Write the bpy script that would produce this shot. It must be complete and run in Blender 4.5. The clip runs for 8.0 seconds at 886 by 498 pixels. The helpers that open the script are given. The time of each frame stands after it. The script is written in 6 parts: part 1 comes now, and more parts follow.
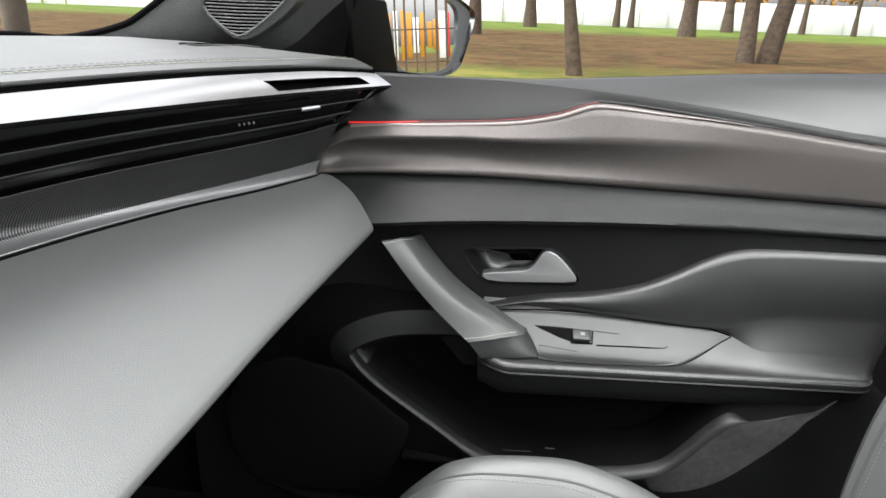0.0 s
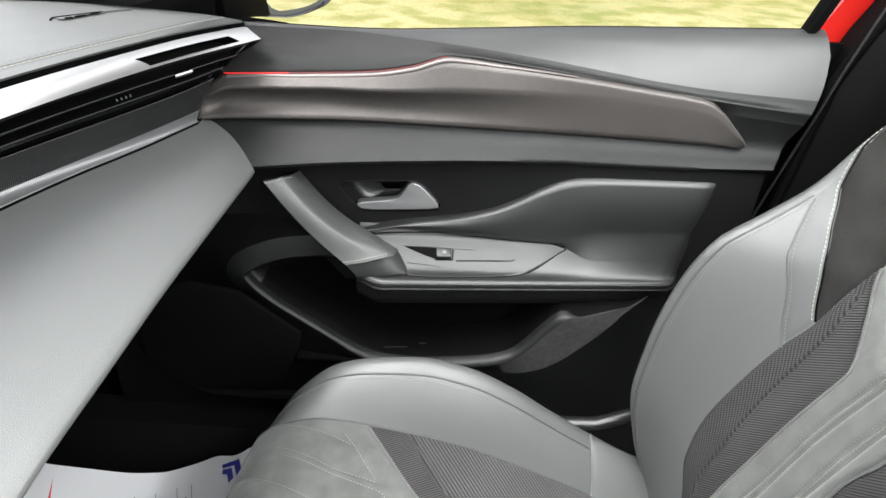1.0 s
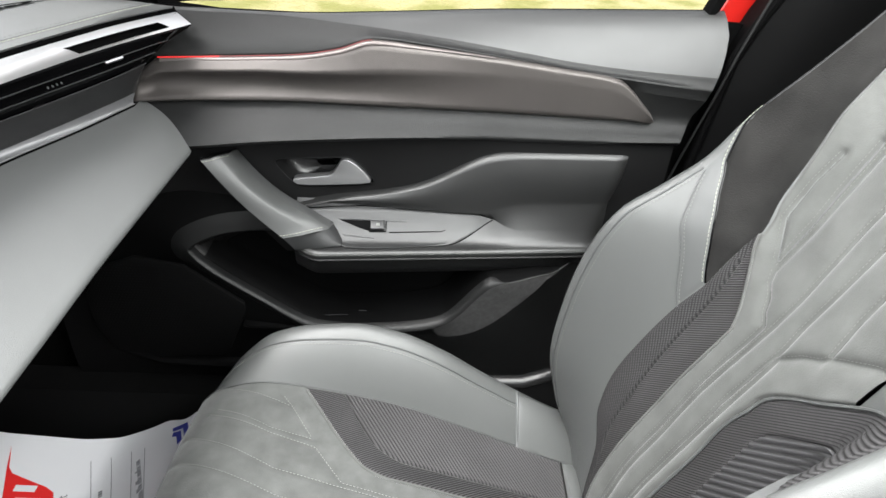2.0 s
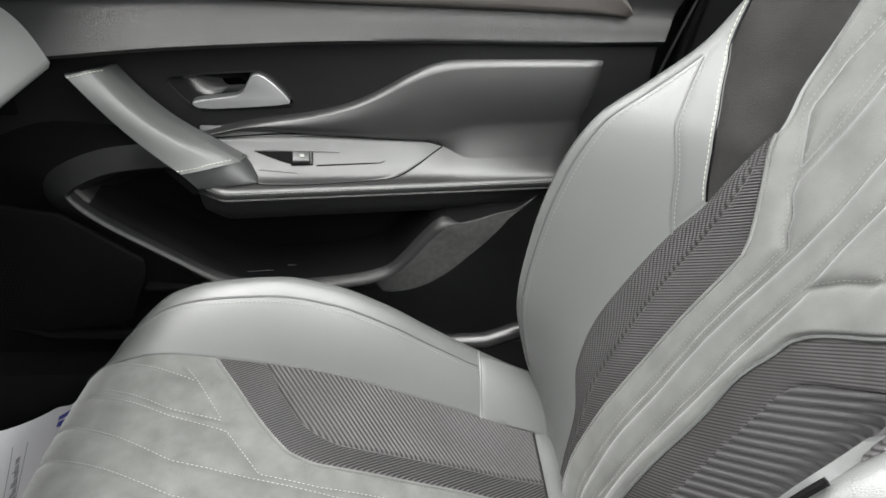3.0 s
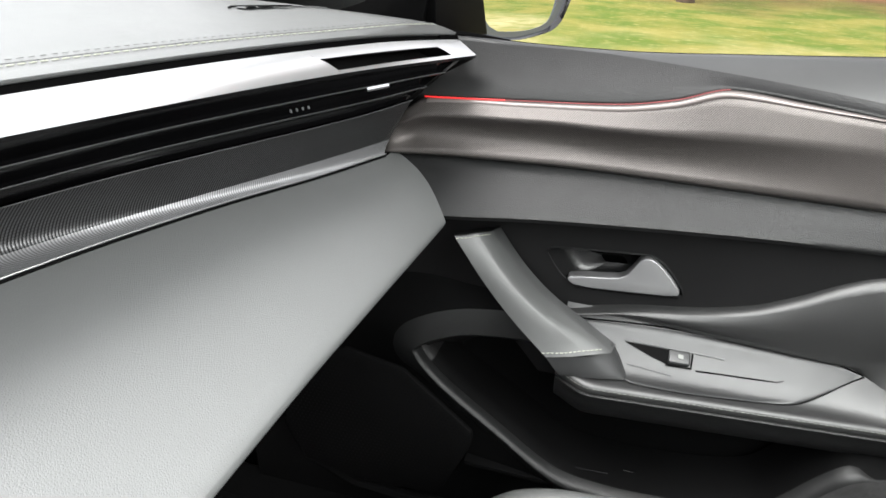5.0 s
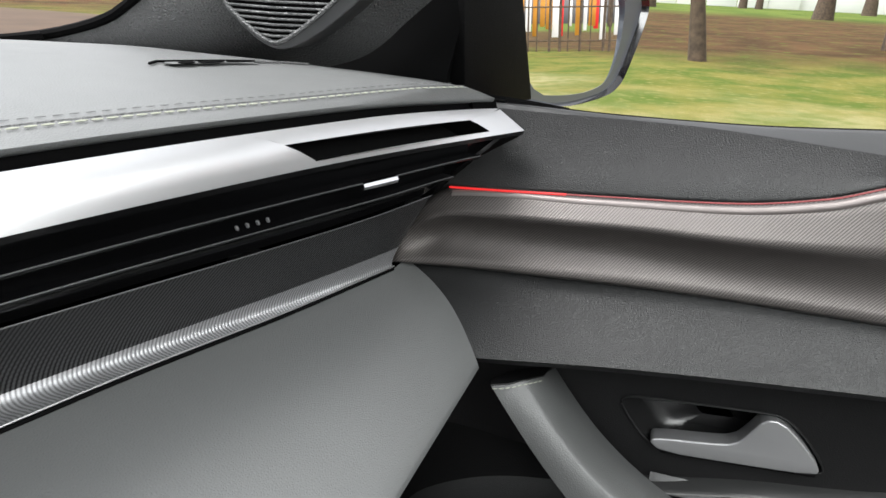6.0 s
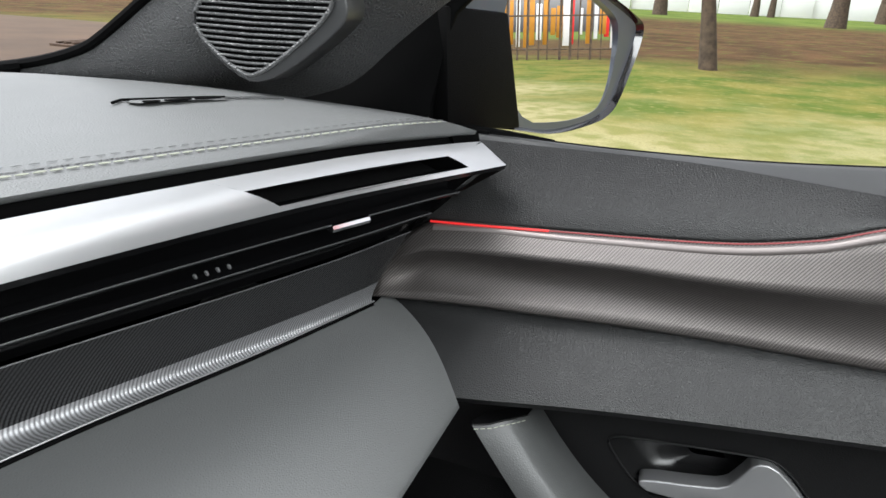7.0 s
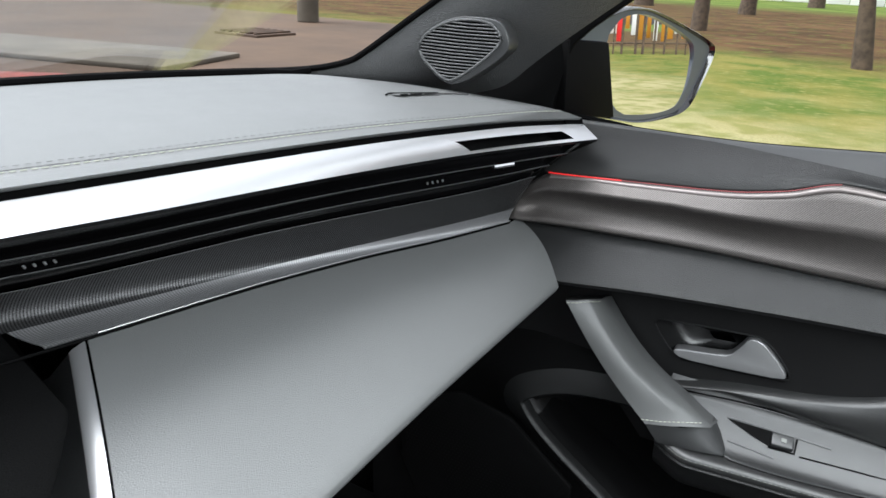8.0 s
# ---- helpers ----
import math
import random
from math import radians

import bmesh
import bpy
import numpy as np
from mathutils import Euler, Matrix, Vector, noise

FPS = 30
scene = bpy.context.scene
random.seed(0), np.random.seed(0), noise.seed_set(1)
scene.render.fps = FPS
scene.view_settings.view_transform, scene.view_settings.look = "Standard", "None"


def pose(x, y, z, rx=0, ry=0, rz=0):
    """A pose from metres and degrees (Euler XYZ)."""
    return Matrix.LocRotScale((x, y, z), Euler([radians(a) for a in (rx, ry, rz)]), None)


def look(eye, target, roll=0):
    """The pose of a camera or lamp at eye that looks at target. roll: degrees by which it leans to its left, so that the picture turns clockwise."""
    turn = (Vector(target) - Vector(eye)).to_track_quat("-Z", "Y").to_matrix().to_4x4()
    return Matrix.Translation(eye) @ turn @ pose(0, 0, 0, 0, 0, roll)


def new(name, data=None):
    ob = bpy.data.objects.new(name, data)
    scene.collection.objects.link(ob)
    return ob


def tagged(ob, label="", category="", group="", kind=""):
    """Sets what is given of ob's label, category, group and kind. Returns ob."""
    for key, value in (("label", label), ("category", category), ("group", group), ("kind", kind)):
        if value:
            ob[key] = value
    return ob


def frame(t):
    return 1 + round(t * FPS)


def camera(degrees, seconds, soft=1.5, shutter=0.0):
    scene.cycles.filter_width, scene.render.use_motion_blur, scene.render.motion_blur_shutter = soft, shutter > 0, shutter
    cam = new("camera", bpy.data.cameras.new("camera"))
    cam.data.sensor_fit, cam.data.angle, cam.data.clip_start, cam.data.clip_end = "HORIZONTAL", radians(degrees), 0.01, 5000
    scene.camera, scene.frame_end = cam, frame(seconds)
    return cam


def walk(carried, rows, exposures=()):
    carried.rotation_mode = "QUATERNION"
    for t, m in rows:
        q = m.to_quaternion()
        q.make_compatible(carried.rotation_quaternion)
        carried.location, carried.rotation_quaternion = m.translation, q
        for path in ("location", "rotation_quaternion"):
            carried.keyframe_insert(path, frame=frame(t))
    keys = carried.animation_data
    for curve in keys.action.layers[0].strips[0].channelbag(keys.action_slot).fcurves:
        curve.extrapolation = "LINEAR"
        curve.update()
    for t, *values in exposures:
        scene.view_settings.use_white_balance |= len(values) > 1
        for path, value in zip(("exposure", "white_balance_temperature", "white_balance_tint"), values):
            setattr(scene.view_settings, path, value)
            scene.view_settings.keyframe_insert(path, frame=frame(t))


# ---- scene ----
PATH = [
    (0, (0.0073, 0.0251, 0.9784), (-0.2497, 1.8962, 0.3219), 2.20),
    (0.5, (0.0403, 0.0019, 1.0187), (-0.0338, 1.8186, 0.1848), 2.71),
    (1, (0.0636, -0.0380, 1.0942), (0.0664, 1.6882, 0.0846), 3.54),
    (1.5, (0.0880, -0.0842, 1.1340), (0.1044, 1.6100, 0.0699), 3.61),
    (1.7, (0.1015, -0.0897, 1.1388), (0.1314, 1.5955, 0.0626), 3.74),
    (2.8, (0.1461, 0.0044, 1.0343), (0.3463, 1.6598, -0.0695), 3.80),
    (3, (0.1500, 0.0259, 1.0066), (0.3328, 1.6589, -0.1322), 3.73),
    (3.5, (0.1229, 0.0360, 0.9530), (0.2082, 1.6334, -0.2469), 4.48),
    (4, (0.0945, 0.0245, 0.9642), (-0.0659, 1.6017, -0.2547), 3.90),
    (4.5, (0.0414, 0.0584, 0.9948), (-0.3291, 1.7041, -0.0815), 3.11),
    (5, (-0.0092, 0.1322, 1.0080), (-0.4785, 1.8725, 0.1415), 3.16),
    (5.2, (-0.0328, 0.1677, 1.0027), (-0.5223, 1.9216, 0.1759), 3.21),
    (6.3, (-0.0790, 0.3563, 0.9811), (-0.6141, 2.1472, 0.2692), 2.72),
    (6.5, (-0.0818, 0.3741, 0.9793), (-0.6239, 2.1642, 0.2681), 2.61),
    (7, (-0.0629, 0.3314, 0.9977), (-0.6180, 2.1185, 0.2910), 2.88),
    (7.5, (-0.0213, 0.1930, 1.0254), (-0.6747, 1.9423, 0.3087), 3.03),
    (8, (0.0277, 0.0840, 1.0423), (-0.8375, 1.7247, 0.2962), 2.95),
]
cam = camera(65.7, 8.0, soft=1.5, shutter=0.1)
walk(cam, [(t, look(e, g, r)) for t, e, g, r in PATH],
     exposures=[(0.0, 1.55, 6500, 10), (0.5, 1.64, 6500, 10), (1.0, 1.64, 6500, 10), (2.9, 1.72, 6600, 10), (3.5, 2.0, 6650, 10), (4.0, 2.0, 6650, 10), (4.5, 2.15, 6650, 10), (5.0, 1.8, 6550, 10), (5.3, 1.68, 6500, 10), (6.4, 1.28, 6450, 10), (8.0, 1.25, 6150, 9)])

# world: a bright, thinly clouded day; the sun is a broad soft glow
SUN_UP, SUN_TURN = 64.0, 244.0
world = bpy.data.worlds.new("sky")
scene.world = world
world.use_nodes = True
wt = world.node_tree
sky = wt.nodes.new("ShaderNodeTexSky")
sky.sky_type = "NISHITA"
sky.sun_disc = False
sky.sun_elevation, sky.sun_rotation = radians(SUN_UP), radians(SUN_TURN)
sky.air_density, sky.dust_density, sky.ozone_density = 1.0, 4.0, 1.0
haze = wt.nodes.new("ShaderNodeHueSaturation")
haze.inputs["Saturation"].default_value = 0.12
wt.links.new(sky.outputs[0], haze.inputs["Color"])
wt.links.new(haze.outputs[0], wt.nodes["Background"].inputs[0])
wt.nodes["Background"].inputs[1].default_value = 0.15
sun_data = bpy.data.lights.new("sun", "SUN")
sun_data.energy, sun_data.angle, sun_data.color = 1.8, radians(40), (1.0, 0.99, 0.98)
sun = new("sun", sun_data)
sun.matrix_world = look((-6.5, -3.2, 15), (0, 0, 0))


def opening_lamp(name, place, target, w, h, watts):
    d = bpy.data.lights.new(name, "AREA")
    d.shape, d.size, d.size_y, d.energy, d.color = "RECTANGLE", w, h, watts, (0.975, 1.0, 0.98)
    ob = new(name, d)
    ob.matrix_world = look(place, target)
    return ob


# daylight through the roof glass, the driver's window and the rear window
opening_lamp("driver_window_daylight", (0.2, -0.80, 1.10), (0.1, 0.6, 0.75), 0.8, 0.28, 0.9)
opening_lamp("rear_window_daylight", (1.75, 0.0, 1.12), (0.0, 0.2, 0.8), 1.0, 0.35, 1.9)
opening_lamp("roof_window_daylight", (0.655, 0.015, 1.284), (0.645, 0.015, 0.0), 0.95, 1.0, 12.4)
# ---- materials ----
def mat(name, color, rough=0.5, metal=0.0, spec=0.5, vary=0.12, scale=6.0, fine=0.0, fine_scale=900.0, fine_kind="noise",
        tint=None, wear=0.0, rvar=0.05, sheen=0.0, emit=None, coat=0.0, rise=0.0006):
    """A surface with broad uneven tone, and a fine relief of its own kind."""
    m = bpy.data.materials.new(name)
    m.use_nodes = True
    nt = m.node_tree
    b = nt.nodes["Principled BSDF"]
    tc = nt.nodes.new("ShaderNodeTexCoord")
    n1 = nt.nodes.new("ShaderNodeTexNoise")
    n1.inputs["Scale"].default_value, n1.inputs["Detail"].default_value = scale, 6.0
    nt.links.new(tc.outputs["Object"], n1.inputs["Vector"])
    ramp = nt.nodes.new("ShaderNodeMapRange")
    ramp.inputs[1].default_value, ramp.inputs[2].default_value = 0.3, 0.7
    nt.links.new(n1.outputs["Fac"], ramp.inputs[0])
    mix = nt.nodes.new("ShaderNodeMix")
    mix.data_type = "RGBA"
    lo = tuple(c * (1 - vary) for c in color)
    hi = tuple(min(1, c * (1 + vary)) for c in (tint or color))
    mix.inputs[6].default_value, mix.inputs[7].default_value = (*lo, 1), (*hi, 1)
    nt.links.new(ramp.outputs[0], mix.inputs[0])
    nt.links.new(mix.outputs[2], b.inputs["Base Color"])
    n2 = nt.nodes.new("ShaderNodeTexNoise")
    n2.inputs["Scale"].default_value, n2.inputs["Detail"].default_value = scale * 9, 4.0
    nt.links.new(tc.outputs["Object"], n2.inputs["Vector"])
    r2 = nt.nodes.new("ShaderNodeMapRange")
    r2.inputs[3].default_value, r2.inputs[4].default_value = max(0.02, rough - rvar - wear), min(1, rough + rvar + wear)
    nt.links.new(n2.outputs["Fac"], r2.inputs[0])
    nt.links.new(r2.outputs[0], b.inputs["Roughness"])
    b.inputs["Metallic"].default_value = metal
    b.inputs["Specular IOR Level"].default_value = spec
    b.inputs["Sheen Weight"].default_value = sheen
    b.inputs["Sheen Roughness"].default_value = 0.4
    b.inputs["Coat Weight"].default_value = coat
    if emit:
        b.inputs["Emission Color"].default_value, b.inputs["Emission Strength"].default_value = (*emit[0], 1), emit[1]
    if fine:
        if fine_kind == "voronoi":
            t = nt.nodes.new("ShaderNodeTexVoronoi")
            t.feature = "DISTANCE_TO_EDGE"
            t.inputs["Scale"].default_value = fine_scale
            out = t.outputs["Distance"]
        else:
            t = nt.nodes.new("ShaderNodeTexNoise")
            t.inputs["Scale"].default_value, t.inputs["Detail"].default_value = fine_scale, 3.0
            out = t.outputs["Fac"]
        nt.links.new(tc.outputs["Object"], t.inputs["Vector"])
        bump = nt.nodes.new("ShaderNodeBump")
        bump.inputs["Strength"].default_value, bump.inputs["Distance"].default_value = fine, rise
        nt.links.new(out, bump.inputs["Height"])
        nt.links.new(bump.outputs[0], b.inputs["Normal"])
    return m


def corded(name, lines, dark, light, rough=0.85, metal=0.0, depth=0.4, spec=0.3, cross=None):
    """Yarn or ribs: lines are (direction, spacing in metres); the hollows between them hold the darker yarn."""
    m = bpy.data.materials.new(name)
    m.use_nodes = True
    nt = m.node_tree
    b = nt.nodes["Principled BSDF"]
    tc = nt.nodes.new("ShaderNodeTexCoord")

    def calc(op, a, c=None):
        n = nt.nodes.new("ShaderNodeMath")
        n.operation = op
        for sock, v in zip(n.inputs, (a, c)):
            if isinstance(v, (int, float)):
                sock.default_value = v
            elif v is not None:
                nt.links.new(v, sock)
        return n.outputs[0]

    def wave(direction, gap):
        d = nt.nodes.new("ShaderNodeVectorMath")
        d.operation = "DOT_PRODUCT"
        nt.links.new(tc.outputs["Object"], d.inputs[0])
        d.inputs[1].default_value = direction
        return calc("ABSOLUTE", calc("SINE", calc("MULTIPLY", d.outputs["Value"], math.pi / gap)))
    f = wave(*lines[0])
    for ln in lines[1:]:
        f = calc("MULTIPLY", f, wave(*ln))
    if cross:
        f = calc("MULTIPLY", f, calc("ADD", calc("MULTIPLY", wave(cross, lines[0][1] * 0.6), 0.3), 0.7))
    big, small = nt.nodes.new("ShaderNodeTexNoise"), nt.nodes.new("ShaderNodeTexNoise")
    for n, s in ((big, 18.0), (small, 1300.0)):
        n.inputs["Scale"].default_value, n.inputs["Detail"].default_value = s, 4.0
        nt.links.new(tc.outputs["Object"], n.inputs["Vector"])
    tone = calc("MULTIPLY", calc("POWER", f, 1.5), calc("ADD", calc("MULTIPLY", big.outputs["Fac"], 0.5), calc("ADD", calc("MULTIPLY", small.outputs["Fac"], 0.5), 0.45)))
    mix = nt.nodes.new("ShaderNodeMix")
    mix.data_type = "RGBA"
    mix.inputs[6].default_value, mix.inputs[7].default_value = (*dark, 1), (*light, 1)
    nt.links.new(tone, mix.inputs[0])
    nt.links.new(mix.outputs[2], b.inputs["Base Color"])
    b.inputs["Roughness"].default_value, b.inputs["Metallic"].default_value = rough, metal
    b.inputs["Specular IOR Level"].default_value = spec
    bump = nt.nodes.new("ShaderNodeBump")
    bump.inputs["Strength"].default_value, bump.inputs["Distance"].default_value = depth, 0.0006
    nt.links.new(f, bump.inputs["Height"])
    nt.links.new(bump.outputs[0], b.inputs["Normal"])
    return m


def glass(name, tint=(0.97, 0.98, 0.98)):
    """Clear pane: passes light straight through, with its mirror gloss by angle."""
    m = bpy.data.materials.new(name)
    m.use_nodes = True
    nt = m.node_tree
    nt.nodes.remove(nt.nodes["Principled BSDF"])
    out = nt.nodes["Material Output"]
    tr = nt.nodes.new("ShaderNodeBsdfTransparent")
    tr.inputs[0].default_value = (*tint, 1)
    gl = nt.nodes.new("ShaderNodeBsdfGlossy")
    gl.inputs["Roughness"].default_value = 0.02
    lw = nt.nodes.new("ShaderNodeLayerWeight")
    lw.inputs[0].default_value = 0.5
    fr = nt.nodes.new("ShaderNodeMath")
    fr.operation = "POWER"
    fr.inputs[1].default_value = 5.0
    nt.links.new(lw.outputs["Facing"], fr.inputs[0])
    mx = nt.nodes.new("ShaderNodeMixShader")
    nt.links.new(fr.outputs[0], mx.inputs[0])
    nt.links.new(tr.outputs[0], mx.inputs[1])
    nt.links.new(gl.outputs[0], mx.inputs[2])
    nt.links.new(mx.outputs[0], out.inputs[0])
    return m


M_GLOVE = mat("grey_lid_skin", (0.106, 0.109, 0.1085), 0.48, spec=0.75, vary=0.06, scale=4, fine=0.5, fine_scale=780, fine_kind="voronoi", rise=0.00055)
M_ARM = mat("charcoal_arm_leatherette", (0.0125, 0.0128, 0.0128), 0.45, spec=0.82, vary=0.07, scale=5, fine=0.25, fine_scale=700, fine_kind="voronoi")
M_LATCH = mat("brushed_grey_metal", (0.33, 0.33, 0.335), 0.40, metal=0.75, vary=0.03, scale=20, rvar=0.02)
M_GROOVE = mat("grey_suede_groove", (0.032, 0.032, 0.031), 0.9, spec=0.1, vary=0.15, scale=30)
M_SEAT = mat("grey_seat_leatherette", (0.065, 0.0675, 0.0665), 0.45, spec=0.7, vary=0.06, scale=5, fine=0.3, fine_scale=800, fine_kind="voronoi")
M_SCUFF = mat("scuffed_grey_plastic", (0.026, 0.026, 0.026), 0.55, spec=0.4, vary=0.12, scale=160, tint=(0.036, 0.036, 0.036), fine=0.6, fine_scale=300)
M_DASH = mat("grained_dash_skin", (0.108, 0.111, 0.111), 0.44, spec=0.9, vary=0.08, scale=5, fine=0.32, fine_scale=820, fine_kind="voronoi")
M_BAND = mat("dark_grey_leatherette", (0.0060, 0.0062, 0.0063), 0.43, spec=0.32, vary=0.1, scale=6, fine=0.4, fine_scale=900, fine_kind="voronoi", rise=0.0007)
M_PAD = mat("charcoal_padded_skin", (0.0078, 0.0080, 0.0081), 0.45, spec=0.36, vary=0.1, scale=6, fine=0.5, fine_scale=800, fine_kind="voronoi", rise=0.0008)
M_BLACK = mat("black_grained_plastic", (0.0026, 0.0026, 0.0027), 0.55, spec=0.06, vary=0.15, scale=8, fine=0.4, fine_scale=700, fine_kind="voronoi")
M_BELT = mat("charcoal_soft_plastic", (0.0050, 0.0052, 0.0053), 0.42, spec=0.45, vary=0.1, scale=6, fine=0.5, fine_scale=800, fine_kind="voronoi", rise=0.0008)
M_CUP = mat("smooth_black_cup", (0.010, 0.010, 0.0102), 0.26, spec=0.5, vary=0.05, scale=5, rvar=0.02)
M_POCKET = mat("satin_black_pocket_lining", (0.008, 0.0078, 0.008), 0.5, spec=0.2, vary=0.12, scale=9, fine=0.2, fine_scale=500)
M_SWITCH = mat("smooth_grey_switch_panel", (0.017, 0.0176, 0.0181), 0.47, spec=0.75, vary=0.05, scale=6, fine=0.15, fine_scale=900)
M_BEZEL = mat("satin_grey_bezel", (0.03, 0.031, 0.032), 0.4, spec=0.6, vary=0.06, scale=8)
M_PANEL = mat("black_door_plastic", (0.0058, 0.0058, 0.006), 0.5, spec=0.2, vary=0.15, scale=8, fine=0.4, fine_scale=700, fine_kind="voronoi")
# lighter copy of the belt plastic; the ledge's sky sheen is in the colour
M_BELT_LIT = mat("belt_plastic_lit", (0.022, 0.0226, 0.023), 0.46, spec=0.85, vary=0.08, scale=6, fine=0.15, fine_scale=760, fine_kind="voronoi")
M_GLOSS = mat("piano_black", (0.003, 0.003, 0.0033), 0.16, spec=0.25, vary=0.1)
# near-black: plain black parts, and the shade inside the pocket put into colour
M_DARK = mat("black_plastic_and_shade", (0.002, 0.002, 0.0021), 0.75, spec=0.05, vary=0.2, scale=10)
M_SATIN = mat("satin_silver", (0.64, 0.64, 0.65), 0.40, metal=0.85, vary=0.02, scale=8, rvar=0.012)
M_CHROME = mat("bright_chrome", (0.85, 0.85, 0.86), 0.12, metal=1.0, vary=0.02, scale=20, rvar=0.01)
M_SUEDE = mat("grey_suede", (0.076, 0.078, 0.075), 0.9, spec=0.15, vary=0.15, scale=34, fine=0.5, fine_scale=700, sheen=0.3)
M_SUEDE_SEAT = mat("worn_grey_suede", (0.072, 0.074, 0.0715), 0.9, spec=0.15, vary=0.22, scale=44, fine=0.5, fine_scale=700, sheen=0.3)
M_HANDLE = mat("handle_leatherette", (0.046, 0.0475, 0.0472), 0.46, spec=0.6, vary=0.07, scale=5, fine=0.3, fine_scale=700, fine_kind="voronoi")
M_SUEDE_DK = mat("dark_grey_suede", (0.0125, 0.0122, 0.0118), 0.9, spec=0.12, vary=0.42, scale=20, fine=0.5, fine_scale=700, sheen=0.08)
M_TRIM = corded("brown_silver_weave", [((0.77, 0, -0.64), 0.0014)], (0.052, 0.0475, 0.0455), (0.176, 0.160, 0.153), rough=0.42, metal=0.6, depth=0.25, cross=(0.64, 0, 0.77))
RIB = 0.0017
# one ribbed strip in two tones: shade and light put into the colours
M_RIBS_SHADED = corded("ribbed_strip_shaded", [((0, 0.955, -0.30), RIB)], (0.004, 0.004, 0.0042), (0.085, 0.085, 0.087), rough=0.36, metal=0.7, depth=0.3)
M_RIBS_LIT = corded("ribbed_strip_lit", [((0, 0.955, -0.30), RIB)], (0.15, 0.15, 0.155), (0.42, 0.42, 0.43), rough=0.48, metal=0.7, depth=0.1)
DARK_YARN, PALE_YARN = (0.0042, 0.0040, 0.0041), (0.049, 0.047, 0.0486)
M_KNIT_SEAT = corded("charcoal_diagonal_knit", [((0.83, 0.555, 0), 0.0041)], DARK_YARN, PALE_YARN)
M_KNIT_EDGE = corded("charcoal_fine_knit", [((0.55, -0.83, 0), 0.0026)], DARK_YARN, PALE_YARN)
M_TWILL = corded("charcoal_twill_knit", [((0, 0.66, 0.75), 0.0018), ((0, -0.95, 0.30), 0.0018)], (0.0060, 0.0057, 0.0059), (0.062, 0.0595, 0.0613))
M_KNIT_BACK = corded("charcoal_band_knit", [((0, 0.8, 1.0), 0.0031)], DARK_YARN, PALE_YARN)
M_KNIT = corded("charcoal_knit", [((0, 0.85, 1.0), 0.0031)], DARK_YARN, PALE_YARN)
M_RIB = corded("charcoal_rib_knit", [((0, 0.9, 1.0), 0.0083)], (0.0085, 0.0084, 0.0087), (0.074, 0.0725, 0.0755))
M_PILLAR = mat("grained_pillar_skin", (0.058, 0.059, 0.060), 0.45, spec=0.8, vary=0.08, scale=6, fine=1.0, fine_scale=480, fine_kind="voronoi", rise=0.0012)
M_SEAT_DK = mat("darker_seat_leatherette", (0.060, 0.062, 0.062), 0.45, spec=0.6, vary=0.06, scale=5, fine=0.3, fine_scale=800, fine_kind="voronoi")
M_THREAD = mat("pale_green_thread", (0.30, 0.312, 0.255), 0.7, vary=0.05)
M_THREAD_S = mat("suede_grey_thread", (0.105, 0.108, 0.101), 0.8, vary=0.05)
M_THREAD_W = mat("pale_grey_thread", (0.16, 0.168, 0.156), 0.7, vary=0.05)
M_RED = mat("red_car_paint", (0.50, 0.012, 0.008), 0.3, vary=0.04, coat=0.6)
M_REDLINE = mat("red_light_line", (0.5, 0.02, 0.02), 0.4, emit=((1.0, 0.03, 0.03), 0.20))
M_PAPER = mat("white_paper", (0.72, 0.72, 0.75), 0.7, vary=0.03, scale=4)
M_INK_RED = mat("red_ink", (0.70, 0.02, 0.02), 0.6, vary=0.03)
M_INK_BLUE = mat("blue_ink", (0.02, 0.03, 0.28), 0.6, vary=0.03)
M_INK = mat("grey_ink", (0.16, 0.16, 0.18), 0.6, vary=0.03)
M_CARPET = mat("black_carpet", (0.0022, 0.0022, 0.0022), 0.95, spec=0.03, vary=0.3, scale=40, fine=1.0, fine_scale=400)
M_HEAD = mat("black_headliner", (0.03, 0.03, 0.03), 0.95, spec=0.1, vary=0.05, scale=30, fine=0.4, fine_scale=500)
M_MIRROR = bpy.data.materials.new("mirror_silver")
M_MIRROR.use_nodes = True
for _key, _value in (("Base Color", (0.92, 0.92, 0.92, 1)), ("Metallic", 1.0), ("Roughness", 0.0)):
    M_MIRROR.node_tree.nodes["Principled BSDF"].inputs[_key].default_value = _value
M_GLASS = glass("window_glass")
M_HOUSING = mat("silver_grey_mirror_shell", (0.085, 0.10, 0.125), 0.3, metal=0.3, vary=0.05, coat=0.4)
M_SHELL = mat("glossy_black_shell", (0.010, 0.010, 0.011), 0.12, spec=0.7, vary=0.05, coat=0.6)
M_BARK = mat("brown_bark", (0.075, 0.053, 0.035), 0.9, vary=0.4, scale=9, fine=1.0, fine_scale=40)
M_LEAF = mat("autumn_leaves", (0.32, 0.16, 0.03), 0.8, vary=0.4, scale=2)
M_LEAF_G = mat("green_leaves", (0.10, 0.13, 0.03), 0.8, vary=0.4, scale=2)
M_WALL = mat("white_hoarding", (0.85, 0.85, 0.86), 0.6, vary=0.03, scale=0.6)
M_CONC = mat("pale_concrete", (0.105, 0.088, 0.066), 0.85, vary=0.38, scale=1.2, fine=0.5, fine_scale=60)
M_PAVE = mat("worn_paving", (0.066, 0.038, 0.020), 0.9, vary=0.3, scale=0.7, fine=0.5, fine_scale=30)
M_RUST = mat("rusty_iron", (0.06, 0.034, 0.019), 0.8, vary=0.3, scale=6)
